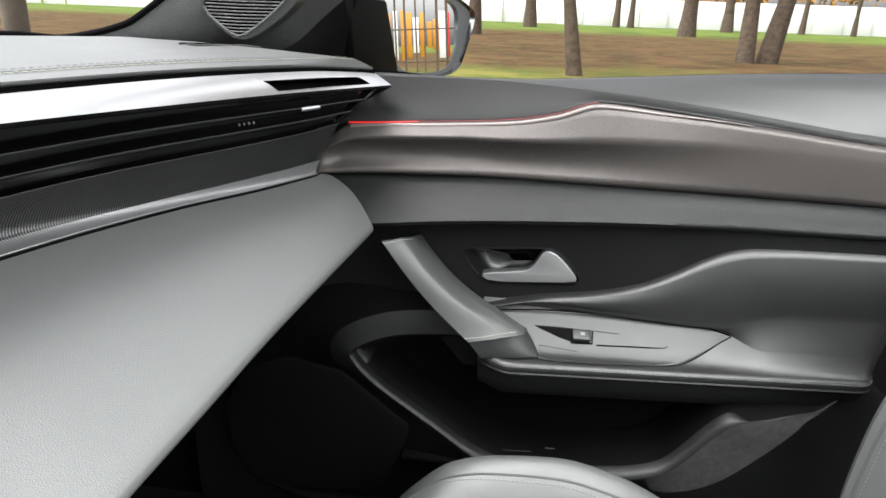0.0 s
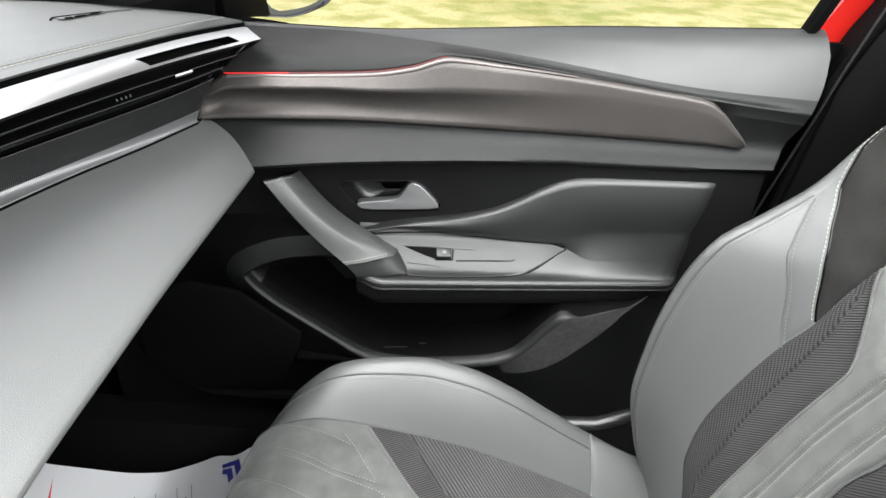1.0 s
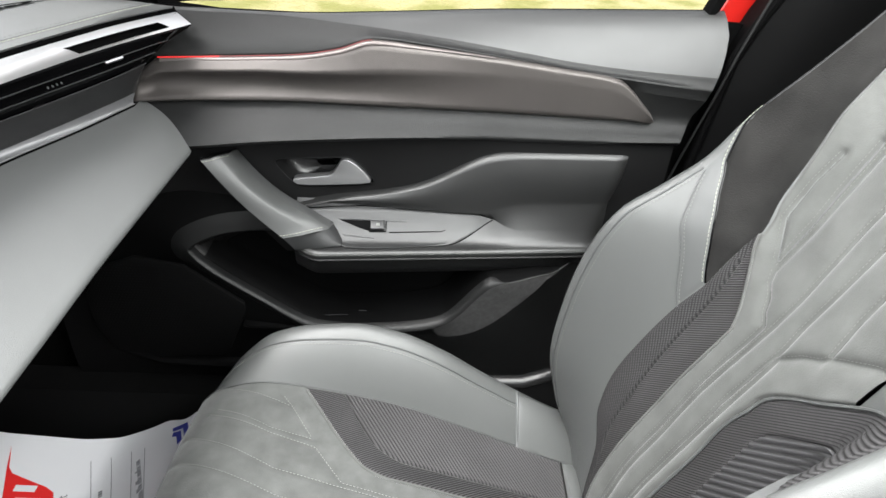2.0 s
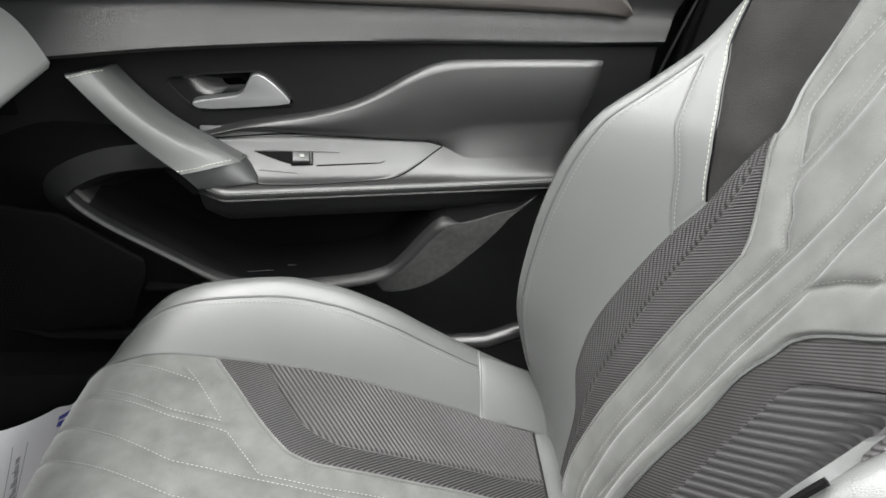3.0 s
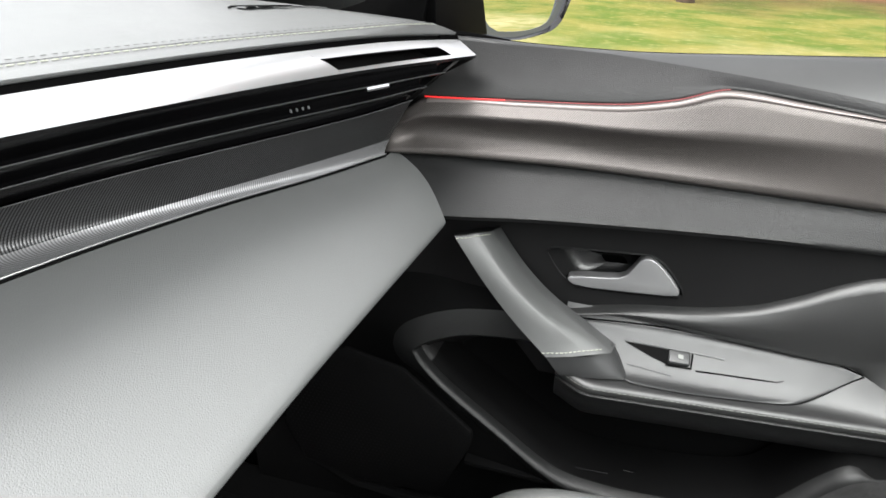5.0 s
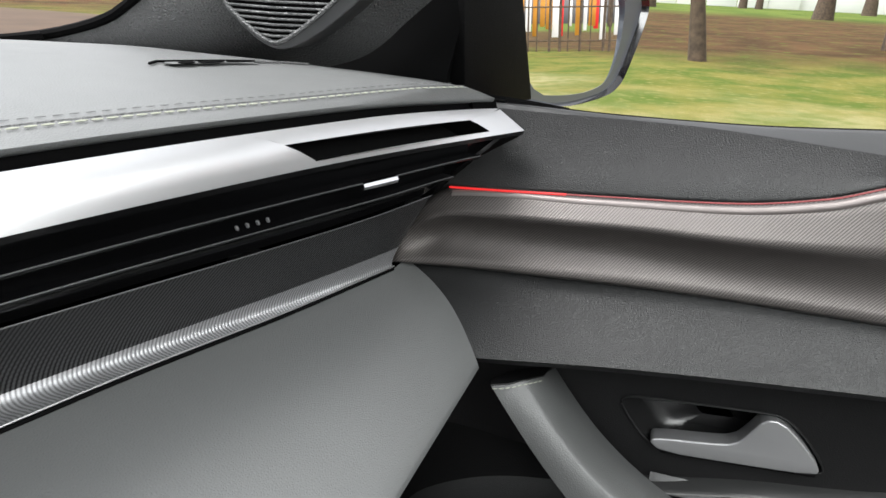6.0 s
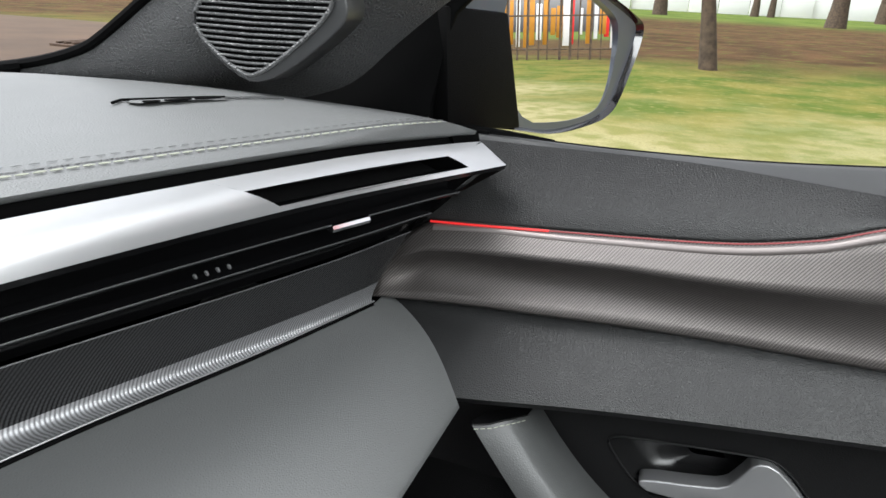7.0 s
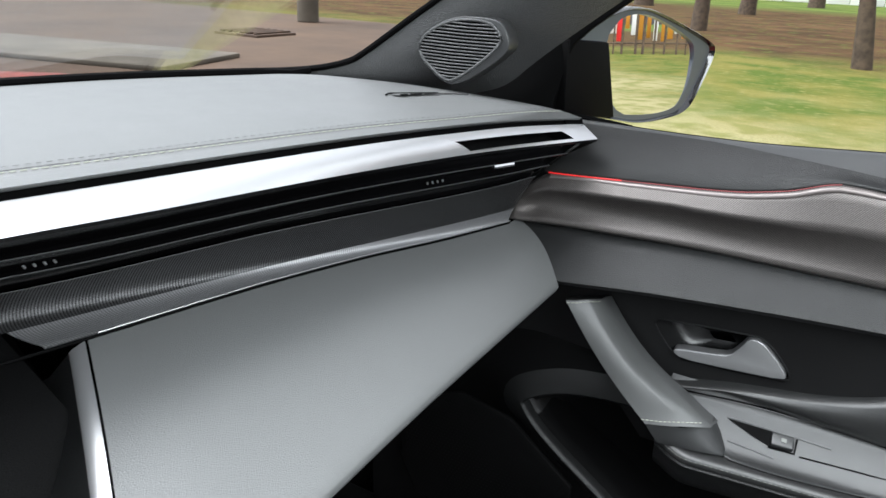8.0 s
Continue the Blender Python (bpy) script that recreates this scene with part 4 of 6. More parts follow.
grille = part("speaker_grille", plate([(x, 0.668, z) for x, z in SPK], (0, 0.006, 0), 0.002), M_DARK, door, "black perforated speaker grille")
bm = bmesh.new()
for i in range(46):
    for j in range(36):
        x, z = -0.325 + i * 0.0046 + (j % 2) * 0.0023, 0.445 + j * 0.0044
        if z > 0.601 - (x + 0.188) * 0.78 - 0.006 or x > -0.117 - (0.53 - z) * 0.38 or x < -0.318:
            continue
        r = 0.0012
        vs = [bm.verts.new((x + r * math.cos(k * math.pi / 3), 0.6672, z + r * math.sin(k * math.pi / 3))) for k in range(6)]
        bm.faces.new(vs)
part("perforation", bm, M_BLACK, grille)
part("sweep_groove", tube([(-0.300, 0.69, 0.612), (-0.330, 0.688, 0.562), (-0.328, 0.686, 0.493), (-0.305, 0.684, 0.446), (-0.245, 0.682, 0.424), (-0.17, 0.680, 0.422), (-0.10, 0.68, 0.424)], 0.008, 8), M_DARK, door)
part("window_seal", tube([(x, 0.749, W(x) - 0.0025) for x in lin(-0.2, 0.452, 40)], 0.0028, 6), M_DARK, door, "thin black window seal")
part("door_seal", tube([(0.53, 0.712, 1.06), (0.5088, 0.712, 0.984), (0.4955, 0.712, 0.9398), (0.4847, 0.712, 0.9031), (0.471, 0.712, 0.8501), (0.4538, 0.712, 0.7892), (0.4377, 0.712, 0.7278), (0.428, 0.712, 0.68)], 0.0017, 8), M_BAND, door, "grey rubber seal along the rear edge")
part("mirror_base_trim", tube([(x, 0.752, W(x) - 0.0005) for x in lin(-0.25, -0.125, 14)], 0.0035, 8, taper=[1] * 9 + [0.9, 0.75, 0.6, 0.4, 0.2]), M_DARK, door, "black trim at the mirror base")
part("window_channel", tube([(0.452 + dz * 0.32, 0.749 - 0.12 * dz, 0.938 + dz) for dz in lin(0, 0.33, 10)], 0.009, 8), M_DARK, door, "black window channel at the rear edge")
# painted skin and bottom of the door
part("outer_skin", loft([[(x, 0.80 - 0.9 * max(0, 0.5 - z) ** 2 - 0.02 * smooth((z - 0.8) / 0.15), z) for x in lin(-0.42, 0.46, 10)] for z in lin(0.22, 0.905, 12)], (0, 0.004, 0)), M_RED, door, "red painted outer door skin")
part("front_filler", loft([[(x, 0.744, z) for x in lin(-0.42, -0.165, 6)] for z in (0.82, 0.87, 0.9165)], (0, 0.008, 0)), M_DARK, door, "black filler at the door's front corner")
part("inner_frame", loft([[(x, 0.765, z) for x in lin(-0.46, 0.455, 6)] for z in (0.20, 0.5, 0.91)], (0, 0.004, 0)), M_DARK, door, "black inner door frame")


# ---- the dashboard ----
dash = thing("dashboard", "dark grey car dashboard with a satin silver strip and vents", "dashboard")
D1X = sp((-0.75, -0.56), (0.0, -0.43), (0.28, -0.338), (0.47, -0.262), (0.60, -0.210), (0.69, -0.174), (0.722, -0.168))
D1Z = sp((-0.75, 0.935), (0.28, 0.9345), (0.47, 0.937), (0.60, 0.9350), (0.64, 0.9344), (0.67, 0.9327), (0.692, 0.9306))
D2X = sp((-0.75, -0.53), (0.0, -0.41), (0.267, -0.321), (0.458, -0.255), (0.60, -0.205), (0.69, -0.1735), (0.722, -0.1635))
D2Z = sp((-0.75, 0.925), (0.267, 0.931), (0.458, 0.9325), (0.60, 0.9298), (0.69, 0.9238), (0.722, 0.9203))
D4X = sp((-0.75, -0.50), (0.0, -0.365), (0.15, -0.322), (0.30, -0.278), (0.45, -0.243), (0.55, -0.213), (0.60, -0.194), (0.703, -0.1435))
D4Z = sp((-0.75, 0.915), (0.24, 0.9175), (0.33, 0.9155), (0.45, 0.9120), (0.60, 0.9085), (0.703, 0.907))
D5X = sp((-0.75, -0.56), (0.0, -0.50), (0.284, -0.378), (0.45, -0.295), (0.54, -0.250), (0.62, -0.210), (0.665, -0.187))
D5Z = sp((-0.75, 0.85), (0.284, 0.851), (0.45, 0.862), (0.62, 0.868), (0.665, 0.8725))
D6X = sp((-0.75, -0.56), (0.0, -0.48), (0.28, -0.378), (0.456, -0.308), (0.56, -0.266), (0.682, -0.2175))
D6Z = sp((-0.75, 0.82), (0.28, 0.8225), (0.456, 0.8245), (0.682, 0.8245))
D7X = sp((-0.75, -0.52), (0.0, -0.42), (0.303, -0.329), (0.48, -0.277), (0.60, -0.240), (0.684, -0.2155))
D7Z = sp((-0.75, 0.825), (0.303, 0.8285), (0.40, 0.829), (0.50, 0.8265), (0.60, 0.8205), (0.684, 0.817))
D8X = sp((0.0, -0.19), (0.20, -0.1755), (0.45, -0.1625), (0.663, -0.1525))
D8Z = sp((0.0, 0.745), (0.20, 0.7545), (0.26, 0.762), (0.325, 0.7655), (0.45, 0.7715), (0.663, 0.7735))


def run(fx, fz, y, dx=0.0, dz=0.0):
    return (fx(y) + dx, y, fz(y) + dz)


YS = lin(-0.74, 0.716, 110)


def top_row(dx, dz, droop=1.0):
    out = []
    for y in YS:
        end = smooth((y - 0.60) / 0.13)
        y = min(y, 0.60) + max(0, y - 0.60) * 0.74  # the seam ends short of the lower edge, on a slanted end
        out.append((D1X(y) + dx, y, D1Z(y) + dz * (1 - 0.55 * end * droop)))
    return out


rows = [[run(D2X, D2Z, y, -0.006, -0.003) for y in YS], [run(D2X, D2Z, y, -0.001, -0.0012) for y in YS], [run(D2X, D2Z, y, 0.0, 0.0008) for y in YS],
        [lerp(lerp(run(D2X, D2Z, y, 0.0, 0.0008), q, 0.5), (q[0] + 0.004, q[1], q[2]), 0.15) for y, q in zip(YS, top_row(0.0, 0.0))], top_row(0.001, -0.0008), top_row(0.0, 0.0), top_row(-0.002, 0.0002),
        top_row(-0.02, 0.0035), top_row(-0.05, 0.0065), top_row(-0.10, 0.010), top_row(-0.16, 0.0115), top_row(-0.22, 0.0095), top_row(-0.30, 0.001), top_row(-0.40, -0.020), top_row(-0.48, -0.045)]
part("top_pad", loft(rows), M_DASH, dash, "soft grained dark grey dash top with a stitched seam", sharp=60)
part("pad_end", loft([[(r[-1][0], r[-1][1] + dy, r[-1][2] + dz) for r in rows[2:9]] for dy, dz in ((0, 0), (0.004, -0.002), (0.012, -0.012), (0.035, -0.03))]), M_BLACK, dash)
seam = [(D1X(y) - 0.003, y, D1Z(y) + 0.0012) for y in lin(0.0, 0.6855, 200)]
part("front_stitching", stitch([(x + 0.004, y, z - 0.0012) for x, y, z in seam], 0.0040, 0.0052, 0.00045), M_THREAD, dash, "pale green stitching on the dash top")
part("rear_stitching", stitch([(x - 0.003, y, z + 0.0002) for x, y, z in seam], 0.0034, 0.0054, 0.00022), M_DASH, dash)
part("seam_welt", tube([(x + 0.001, y, z - 0.0016) for x, y, z in seam], 0.0012, 6), M_PILLAR, dash)
# shadow gap, satin strip with the slot
part("gap", loft([[run(D2X, D2Z, y, dx, dz) for y in YS] for dx, dz in ((-0.005, 0.0), (-0.006, -0.010))]), M_DARK, dash)


def strip(y, v):
    a = Vector(run(D2X, D2Z, min(y, 0.7155), 0.003, -0.005))
    b = Vector(run(D4X, D4Z, min(y, 0.703)))
    p = a.lerp(b, v)
    p += Vector((0.0025, 0, 0.0015)) * math.sin(math.pi * v) * (1 - smooth((y - 0.67) / 0.05))
    return p


def strip_rows(ya, yb, va, vb, n, m=6):
    out = []
    for k in range(m):
        s = k / (m - 1)
        row = []
        for j in range(n):
            r = j / (n - 1)
            y = lerp((ya[0],), (yb[0],), r)[0] * (1 - s) + lerp((ya[1],), (yb[1],), r)[0] * s
            v0, v1 = lerp((va[0],), (vb[0],), r)[0], lerp((va[1],), (vb[1],), r)[0]
            row.append(tuple(strip(y, v0 + (v1 - v0) * s)))
        out.append(row)
    return out


SLOT = dict(lt=(0.5525, 0.41), lb=(0.567, 0.88), rt=(0.669, 0.44), rb=(0.677, 0.86))
SLANT = (SLOT["lb"][0] - SLOT["lt"][0]) / (SLOT["lb"][1] - SLOT["lt"][1])
CUT = (SLOT["lt"][0] - SLANT * SLOT["lt"][1], SLOT["lb"][0] + SLANT * (1 - SLOT["lb"][1]))
bar = part("satin_strip", loft(strip_rows((-0.74, -0.74), CUT, (0, 1), (0, 1), 90)), M_SATIN, dash, "satin silver strip across the dash", sharp=60)
part("strip_top", loft(strip_rows((CUT[0], SLOT["lt"][0]), (0.7215, SLOT["rt"][0]), (0.0, SLOT["lt"][1]), (0.0, SLOT["rt"][1]), 20, 4)), M_SATIN, bar)
part("strip_bottom", loft(strip_rows((SLOT["lb"][0], CUT[1]), (SLOT["rb"][0], 0.7215), (SLOT["lb"][1], 1.0), (SLOT["rb"][1], 1.0), 20, 12)), M_SATIN, bar)
part("strip_end", loft(strip_rows((SLOT["rt"][0], SLOT["rb"][0]), (0.7215, 0.7215), (SLOT["rt"][1], SLOT["rb"][1]), (0.0, 1.0), 12, 4)), M_SATIN, bar)
ring = [strip(*SLOT[k]) for k in ("lt", "rt", "rb", "lb")]
inw = Vector((-0.018, 0, -0.004))
rows = [[tuple(p) for p in ring + ring[:1]], [tuple(p + inw * 0.4) for p in ring + ring[:1]], [tuple(p + inw) for p in ring + ring[:1]], [tuple((ring[0] + ring[2]) * 0.5 + inw * 1.1)] * 5]
part("slot", loft(rows), M_DARK, bar, "dark slot in the silver strip", sharp=20)
rows = [[tuple(strip(y, 1.0) + Vector(d)) for y in lin(-0.74, 0.7215, 90)] for d in ((0, 0, 0), (-0.001, 0, -0.0025), (-0.006, 0, -0.004))]
part("strip_lip", loft(rows), M_GLOSS, bar, "thin black lower lip")

# air vent with its blades under the strip
vent = part("air_vent", loft([[tuple(lerp(run(D4X, D4Z, y, -0.006, -0.004), run(D5X, D5Z, min(y, 0.665), -0.004, 0.002), v)[:1] + lerp(run(D4X, D4Z, y), run(D5X, D5Z, min(y, 0.665)), v)[1:]) for y in lin(-0.74, 0.695, 60)] for v in (0, 0.12, 0.5, 0.88, 1)]), M_GLOSS, dash, "glossy black air vent with long thin blades")


def vent_pt(y, v, out=0.0):
    y5 = min(y, 0.665)
    p = Vector(run(D4X, D4Z, y)).lerp(Vector(run(D5X, D5Z, y5)), v)
    return p + Vector((out, 0, 0))


for v, ye, w in ((0.36, 0.684, 0.0045), (0.68, 0.674, 0.0045)):
    ys = lin(-0.2, ye, 60)
    part("blade", loft([[tuple(vent_pt(y, v, dx) + Vector((0, 0, dz))) for y in ys] for dx, dz in ((-0.006, 0.002), (0.001, 0.0012), (0.003, 0.0), (0.001, -0.0016), (-0.006, -0.002))]), M_GLOSS, vent)
    part("blade_edge", tube([tuple(vent_pt(y, v, 0.0028) + Vector((0, 0, 0.0006))) for y in ys], 0.0004, 5), M_BEZEL, vent)
ys = lin(-0.2, 0.665, 60)
part("vent_edge", tube([run(D5X, D5Z, y, 0.001, 0.0) for y in ys], 0.0004, 5), M_BEZEL, dash, "fine grey line under the vent")
part("vent_cheek", loft([[tuple(strip(0.7215, 1.0) + Vector((-0.002, 0.0, -0.003))), tuple(strip(0.69, 1.0) + Vector((-0.004, 0, -0.003)))], [(-0.176, 0.700, 0.887), tuple(vent_pt(0.685, 0.4, 0.001))], [(-0.190, 0.695, 0.874), tuple(vent_pt(0.665, 1.0, 0.001))]]), M_BLACK, dash, "black cheek closing the vent")
# slider and little thumb marks
s0, s1 = vent_pt(0.5975, 0.36, 0.005), vent_pt(0.6175, 0.36, 0.005)
part("slider", tube([tuple(s0), tuple(s1)], 0.0022, 8), M_CHROME, vent, "small bright vent slider")
for y0 in (0.535, 0.272):
    for k in range(4):
        p = vent_pt(y0 + 0.004 + k * 0.0047, 0.50, 0.0045)
        part("thumb_mark", box((0.0012, 0.0010, 0.0022), tuple(p), 0.0002, (28, 0, 0)), M_LATCH, vent)
# ribbed carbon-look strip, shaded hollow and lit shelf coloured apart; bright lower moulding
yc = lin(0.0, 1.0, 80)


def across(s, end, start=-0.30):
    return start + (end - start) * s


def ribbed(y, v):
    """An overhung hollow under the vent that turns out into a level shelf with a small rolled edge."""
    a = Vector(run(D5X, D5Z, y - 0.017 * (1 - v)))
    b = Vector(run(D6X, D6Z, y))
    c = Vector(run(D7X, D7Z, y, 0.0, -0.0005))
    if v > 0.9:
        w = (v - 0.9) / 0.1
        return c + (b - c) * 0.16 * (1 - w) + Vector((0.0004, 0, -0.0016)) * math.sin(math.pi * min(1, w * 1.25))
    c = c + (b - c) * 0.16
    w = v / 0.9
    p1, p2 = a + Vector((-0.008, 0, -0.014)), b + (b - c) * 0.25 + Vector((0, 0, -0.0015))
    return a * (1 - w) ** 3 + p1 * (3 * w * (1 - w) ** 2) + p2 * (3 * w * w * (1 - w)) + c * w ** 3


def ribbed_skin(v0, v1, n, y0=0.20):
    rows = []
    for v in lin(v0, v1, n):
        row = []
        for k in range(2000):
            p = ribbed(y0 + (0.683 - y0) * k / 1999, v)
            p += Vector((0.00012, 0, 0.00012)) * math.sin(2 * math.pi * (p.y * 0.955 - p.z * 0.30) / RIB - math.pi / 2) * min(1, 8 * v)
            row.append(tuple(p))
        rows.append(row)
    return loft(rows)


part("ribbed_strip", ribbed_skin(0, 0.60, 18), M_RIBS_SHADED, dash, "ribbed carbon-look strip, its hollow coloured as shaded", sharp=180)
part("ribbed_roll", ribbed_skin(0.60, 1, 14, 0.284), M_RIBS_LIT, dash, "lower shelf of the ribbed strip, coloured as lit", sharp=180)
part("bright_edge", tube([run(D7X, D7Z, 0.31 + 0.373 * k / 99, 0.0012, 0.0006) for k in range(100)], 0.0005, 6), M_LATCH, dash, "fine bright edge above the glove box")
part("moulding_gap", tube([run(D7X, D7Z, across(s, 0.683), 0.0006, -0.0016) for s in yc], 0.0010, 6), M_DARK, dash)

# glove box lid
glove = part("glove_box", bmesh.new(), M_GLOVE, dash, "smooth grey glove box lid")
rows = []
for v in lin(0, 1, 16):
    row = []
    for s in lin(0, 1, 50):
        a = Vector(run(D7X, D7Z, 0.3045 + (0.706 - 0.3045) * s, 0.0, -0.0025))
        b = Vector(run(D8X, D8Z, 0.2065 + (0.663 - 0.2065) * s))
        row.append(tuple(a.lerp(b, v) + Vector((0.006, 0, 0.010)) * math.sin(math.pi * v) * 0.7))
    rows.append(row)
last = rows[-1]
for dx, dz in ((0.0015, -0.004), (-0.001, -0.009), (-0.012, -0.016), (-0.06, -0.030), (-0.12, -0.05)):
    rows.append([(p[0] + dx, p[1], p[2] + dz) for p in last])
bm = loft(rows)
bmesh.ops.recalc_face_normals(bm, faces=bm.faces)
for f in bm.faces:
    f.smooth = True
bm.to_mesh(glove.data)
bm.free()
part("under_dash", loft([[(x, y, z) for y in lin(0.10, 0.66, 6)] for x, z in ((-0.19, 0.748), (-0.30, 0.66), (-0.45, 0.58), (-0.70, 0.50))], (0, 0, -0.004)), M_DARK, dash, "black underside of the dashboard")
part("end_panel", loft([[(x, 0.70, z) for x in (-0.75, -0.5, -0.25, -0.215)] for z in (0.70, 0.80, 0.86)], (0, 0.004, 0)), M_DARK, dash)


def lid_edge(w, v):
    """The lid's free end: w from its outer edge (0) to the lid (1), v down the lid."""
    a = Vector(run(D7X, D7Z, 0.2975 + 0.0062 * w, 0.0, -0.0025))
    b = Vector(run(D8X, D8Z, 0.1985 + 0.0074 * w))
    return a.lerp(b, v) + Vector((0.006, 0, 0.010)) * math.sin(math.pi * v) * 0.7


FALL = Vector((0.0, -0.0025, -0.003))
rows = [[tuple(lid_edge(w, v) + FALL * (1 - w) + Vector((dx, 0, dx))) for v in lin(0, 1, 24)] for w, dx in ((-0.05, -0.003), (0.0, 0.0), (0.5, 0.0004), (0.9, 0.0), (0.98, -0.003))]
part("end_strip", loft(rows), M_SATIN, dash, "bright bevelled strip along the free end of the lid", sharp=50)
part("end_side", loft([[tuple(lid_edge(-0.05, v) + FALL + Vector(d)) for v in lin(0, 1, 16)] for d in ((-0.0025, 0, -0.003), (-0.014, -0.008, -0.020), (-0.036, -0.016, -0.034))]), M_BELT, dash, "dark side face of the glove box")
part("end_foot", loft([[tuple(lid_edge(w, 1.0) + FALL * (1 - w) + Vector(d)) for w in (-0.05, 0.5, 1.0)] for d in ((0, 0, 0), (-0.003, 0, -0.010), (-0.02, 0, -0.024), (-0.07, 0.0, -0.06))]), M_DARK, dash)
# centre stack beside the glove box
part("centre_console", loft([[(x, y, z) for x, z in ((-0.36, 0.835), (-0.30, 0.80), (-0.26, 0.74), (-0.24, 0.62), (-0.24, 0.36))] for y in (0.272, 0.14, 0.0, -0.14)], (-0.05, 0, 0)), M_BLACK, dash, "black centre stack panel")
part("stack_side", loft([[(-0.37, 0.283, 0.825), (-0.31, 0.276, 0.79), (-0.265, 0.262, 0.73), (-0.25, 0.25, 0.60), (-0.25, 0.24, 0.36)], [(-0.75, 0.30, 0.825), (-0.75, 0.30, 0.79), (-0.75, 0.30, 0.73), (-0.75, 0.30, 0.60), (-0.75, 0.30, 0.36)]]), M_DARK, dash)
# demister outlet let into the dash top
def on_dash(x, y):
    """Height of the dash top."""
    d = D1X(y) - x
    return D1Z(y) + (0.0035 * d / 0.02 if d < 0.02 else 0.0035 + 0.0030 * (d - 0.02) / 0.03 if d < 0.05 else 0.0065 + 0.0035 * (d - 0.05) / 0.05 if d < 0.10 else 0.010) * (1 - 0.75 * smooth((y - 0.60) / 0.13))


OUT_A, OUT_B = (-0.290, 0.580), (-0.268, 0.6225)
rows = []
for s in lin(0, 1, 16):
    p = lerp(OUT_A, OUT_B, s)
    w = 0.0050 * math.sqrt(max(0, 1 - (1 - min(1, s / 0.08)) ** 2)) * (1 - 0.7 * s)
    rows.append([(p[0] + dx * w * 0.88, p[1] + dx * w * -0.46, on_dash(p[0], p[1]) + dz) for dx, dz in ((1, 0.0012), (0.6, 0.0009), (-0.6, 0.0009), (-1, 0.0012))])
outlet = part("demister_outlet", loft(rows), M_DASH, dash, "small grey demister outlet with dark slots")


def outlet_side(sign, lift):
    return [(p[0] + sign * w * 0.0056, p[1] - sign * w * 0.0029, on_dash(*p) + lift) for p, w in [(lerp(OUT_A, OUT_B, s), 1 - 0.7 * s) for s in lin(0, 1, 12)]]


def slot_line(sign, s0, s1, bow):
    """Points along one side of the outlet between two shares of its length."""
    out = []
    for k in range(9):
        t = s0 + (s1 - s0) * k / 8
        p, w = lerp(OUT_A, OUT_B, t), 0.0050 * (1 - 0.7 * t) * (sign + bow * math.sin(math.pi * k / 8))
        out.append((p[0] + w * 0.88, p[1] - w * 0.46, on_dash(*p) + 0.0019))
    return out


for s0, s1 in ((0.12, 0.28), (0.33, 0.60), (0.64, 0.92)):
    part("slot", loft([slot_line(1.0, s0, s1, 0.25), slot_line(0.55, s0, s1, -0.15)], (0, 0, -0.0006)), M_DARK, outlet)
part("outlet_rim", tube(outlet_side(-1, 0.0013)[::-1] + [(OUT_A[0] - 0.003, OUT_A[1] - 0.0055, on_dash(*OUT_A) + 0.0013)], 0.0007, 6), M_DARK, outlet)
part("outlet_tail", tube([outlet_side(-1, 0.0009)[-1], (-0.262, 0.640, on_dash(-0.262, 0.640) + 0.0008), (-0.256, 0.655, on_dash(-0.256, 0.655) + 0.0006)], 0.0007, 6), M_PILLAR, outlet)

# ---- front pillar trim with its small speaker ----
apillar = thing("front_pillar_trim", "dark grained front pillar trim with a tweeter", "pillar trim", kind="structure")
E1 = [(-0.56, 0.665, 0.928), (-0.455, 0.668, 0.940), (-0.40, 0.668, 0.953), (-0.378, 0.668, 0.966), (-0.346, 0.668, 0.988), (-0.32, 0.668, 1.006), (-0.291, 0.666, 1.024), (-0.2, 0.66, 1.085), (-0.02, 0.63, 1.195), (0.12, 0.60, 1.27)]
E2 = [(-0.44, 0.735, 0.915), (-0.38, 0.735, 0.915), (-0.34, 0.735, 0.918), (-0.315, 0.735, 0.921), (-0.278, 0.735, 0.930), (-0.251, 0.735, 0.940), (-0.222, 0.735, 0.968), (-0.155, 0.733, 1.02), (-0.02, 0.715, 1.12), (0.13, 0.68, 1.24)]


E1, E2 = rounded(E1), rounded(E2)
rows = []
for v in lin(0, 1, 12):
    row = []
    for i in range(len(E1) - 1):
        for k in range(4):
            p = Vector(E1[i]).lerp(Vector(E1[i + 1]), k / 4).lerp(Vector(E2[i]).lerp(Vector(E2[i + 1]), k / 4), v)
            p.y -= 0.020 * math.sin(math.pi * v)
            row.append(tuple(p))
    rows.append(row)
part("trim_skin", loft(rows), M_PILLAR, apillar, sharp=60)
part("screen_seal", tube([lerp(E1[i], E1[i + 1], k / 5) for i in range(len(E1) - 1) for k in range(5)], 0.0032, 8), M_DARK, apillar, "black windscreen seal")
part("screen_border", tube([(D1X(y) - 0.25, y, D1Z(y) + 0.0085) for y in lin(-0.5, 0.60, 40)] + [(-0.452, 0.64, 0.9395), (-0.448, 0.664, 0.9405)], 0.0042, 8), M_DARK, apillar, "black border of the windscreen along the dash")
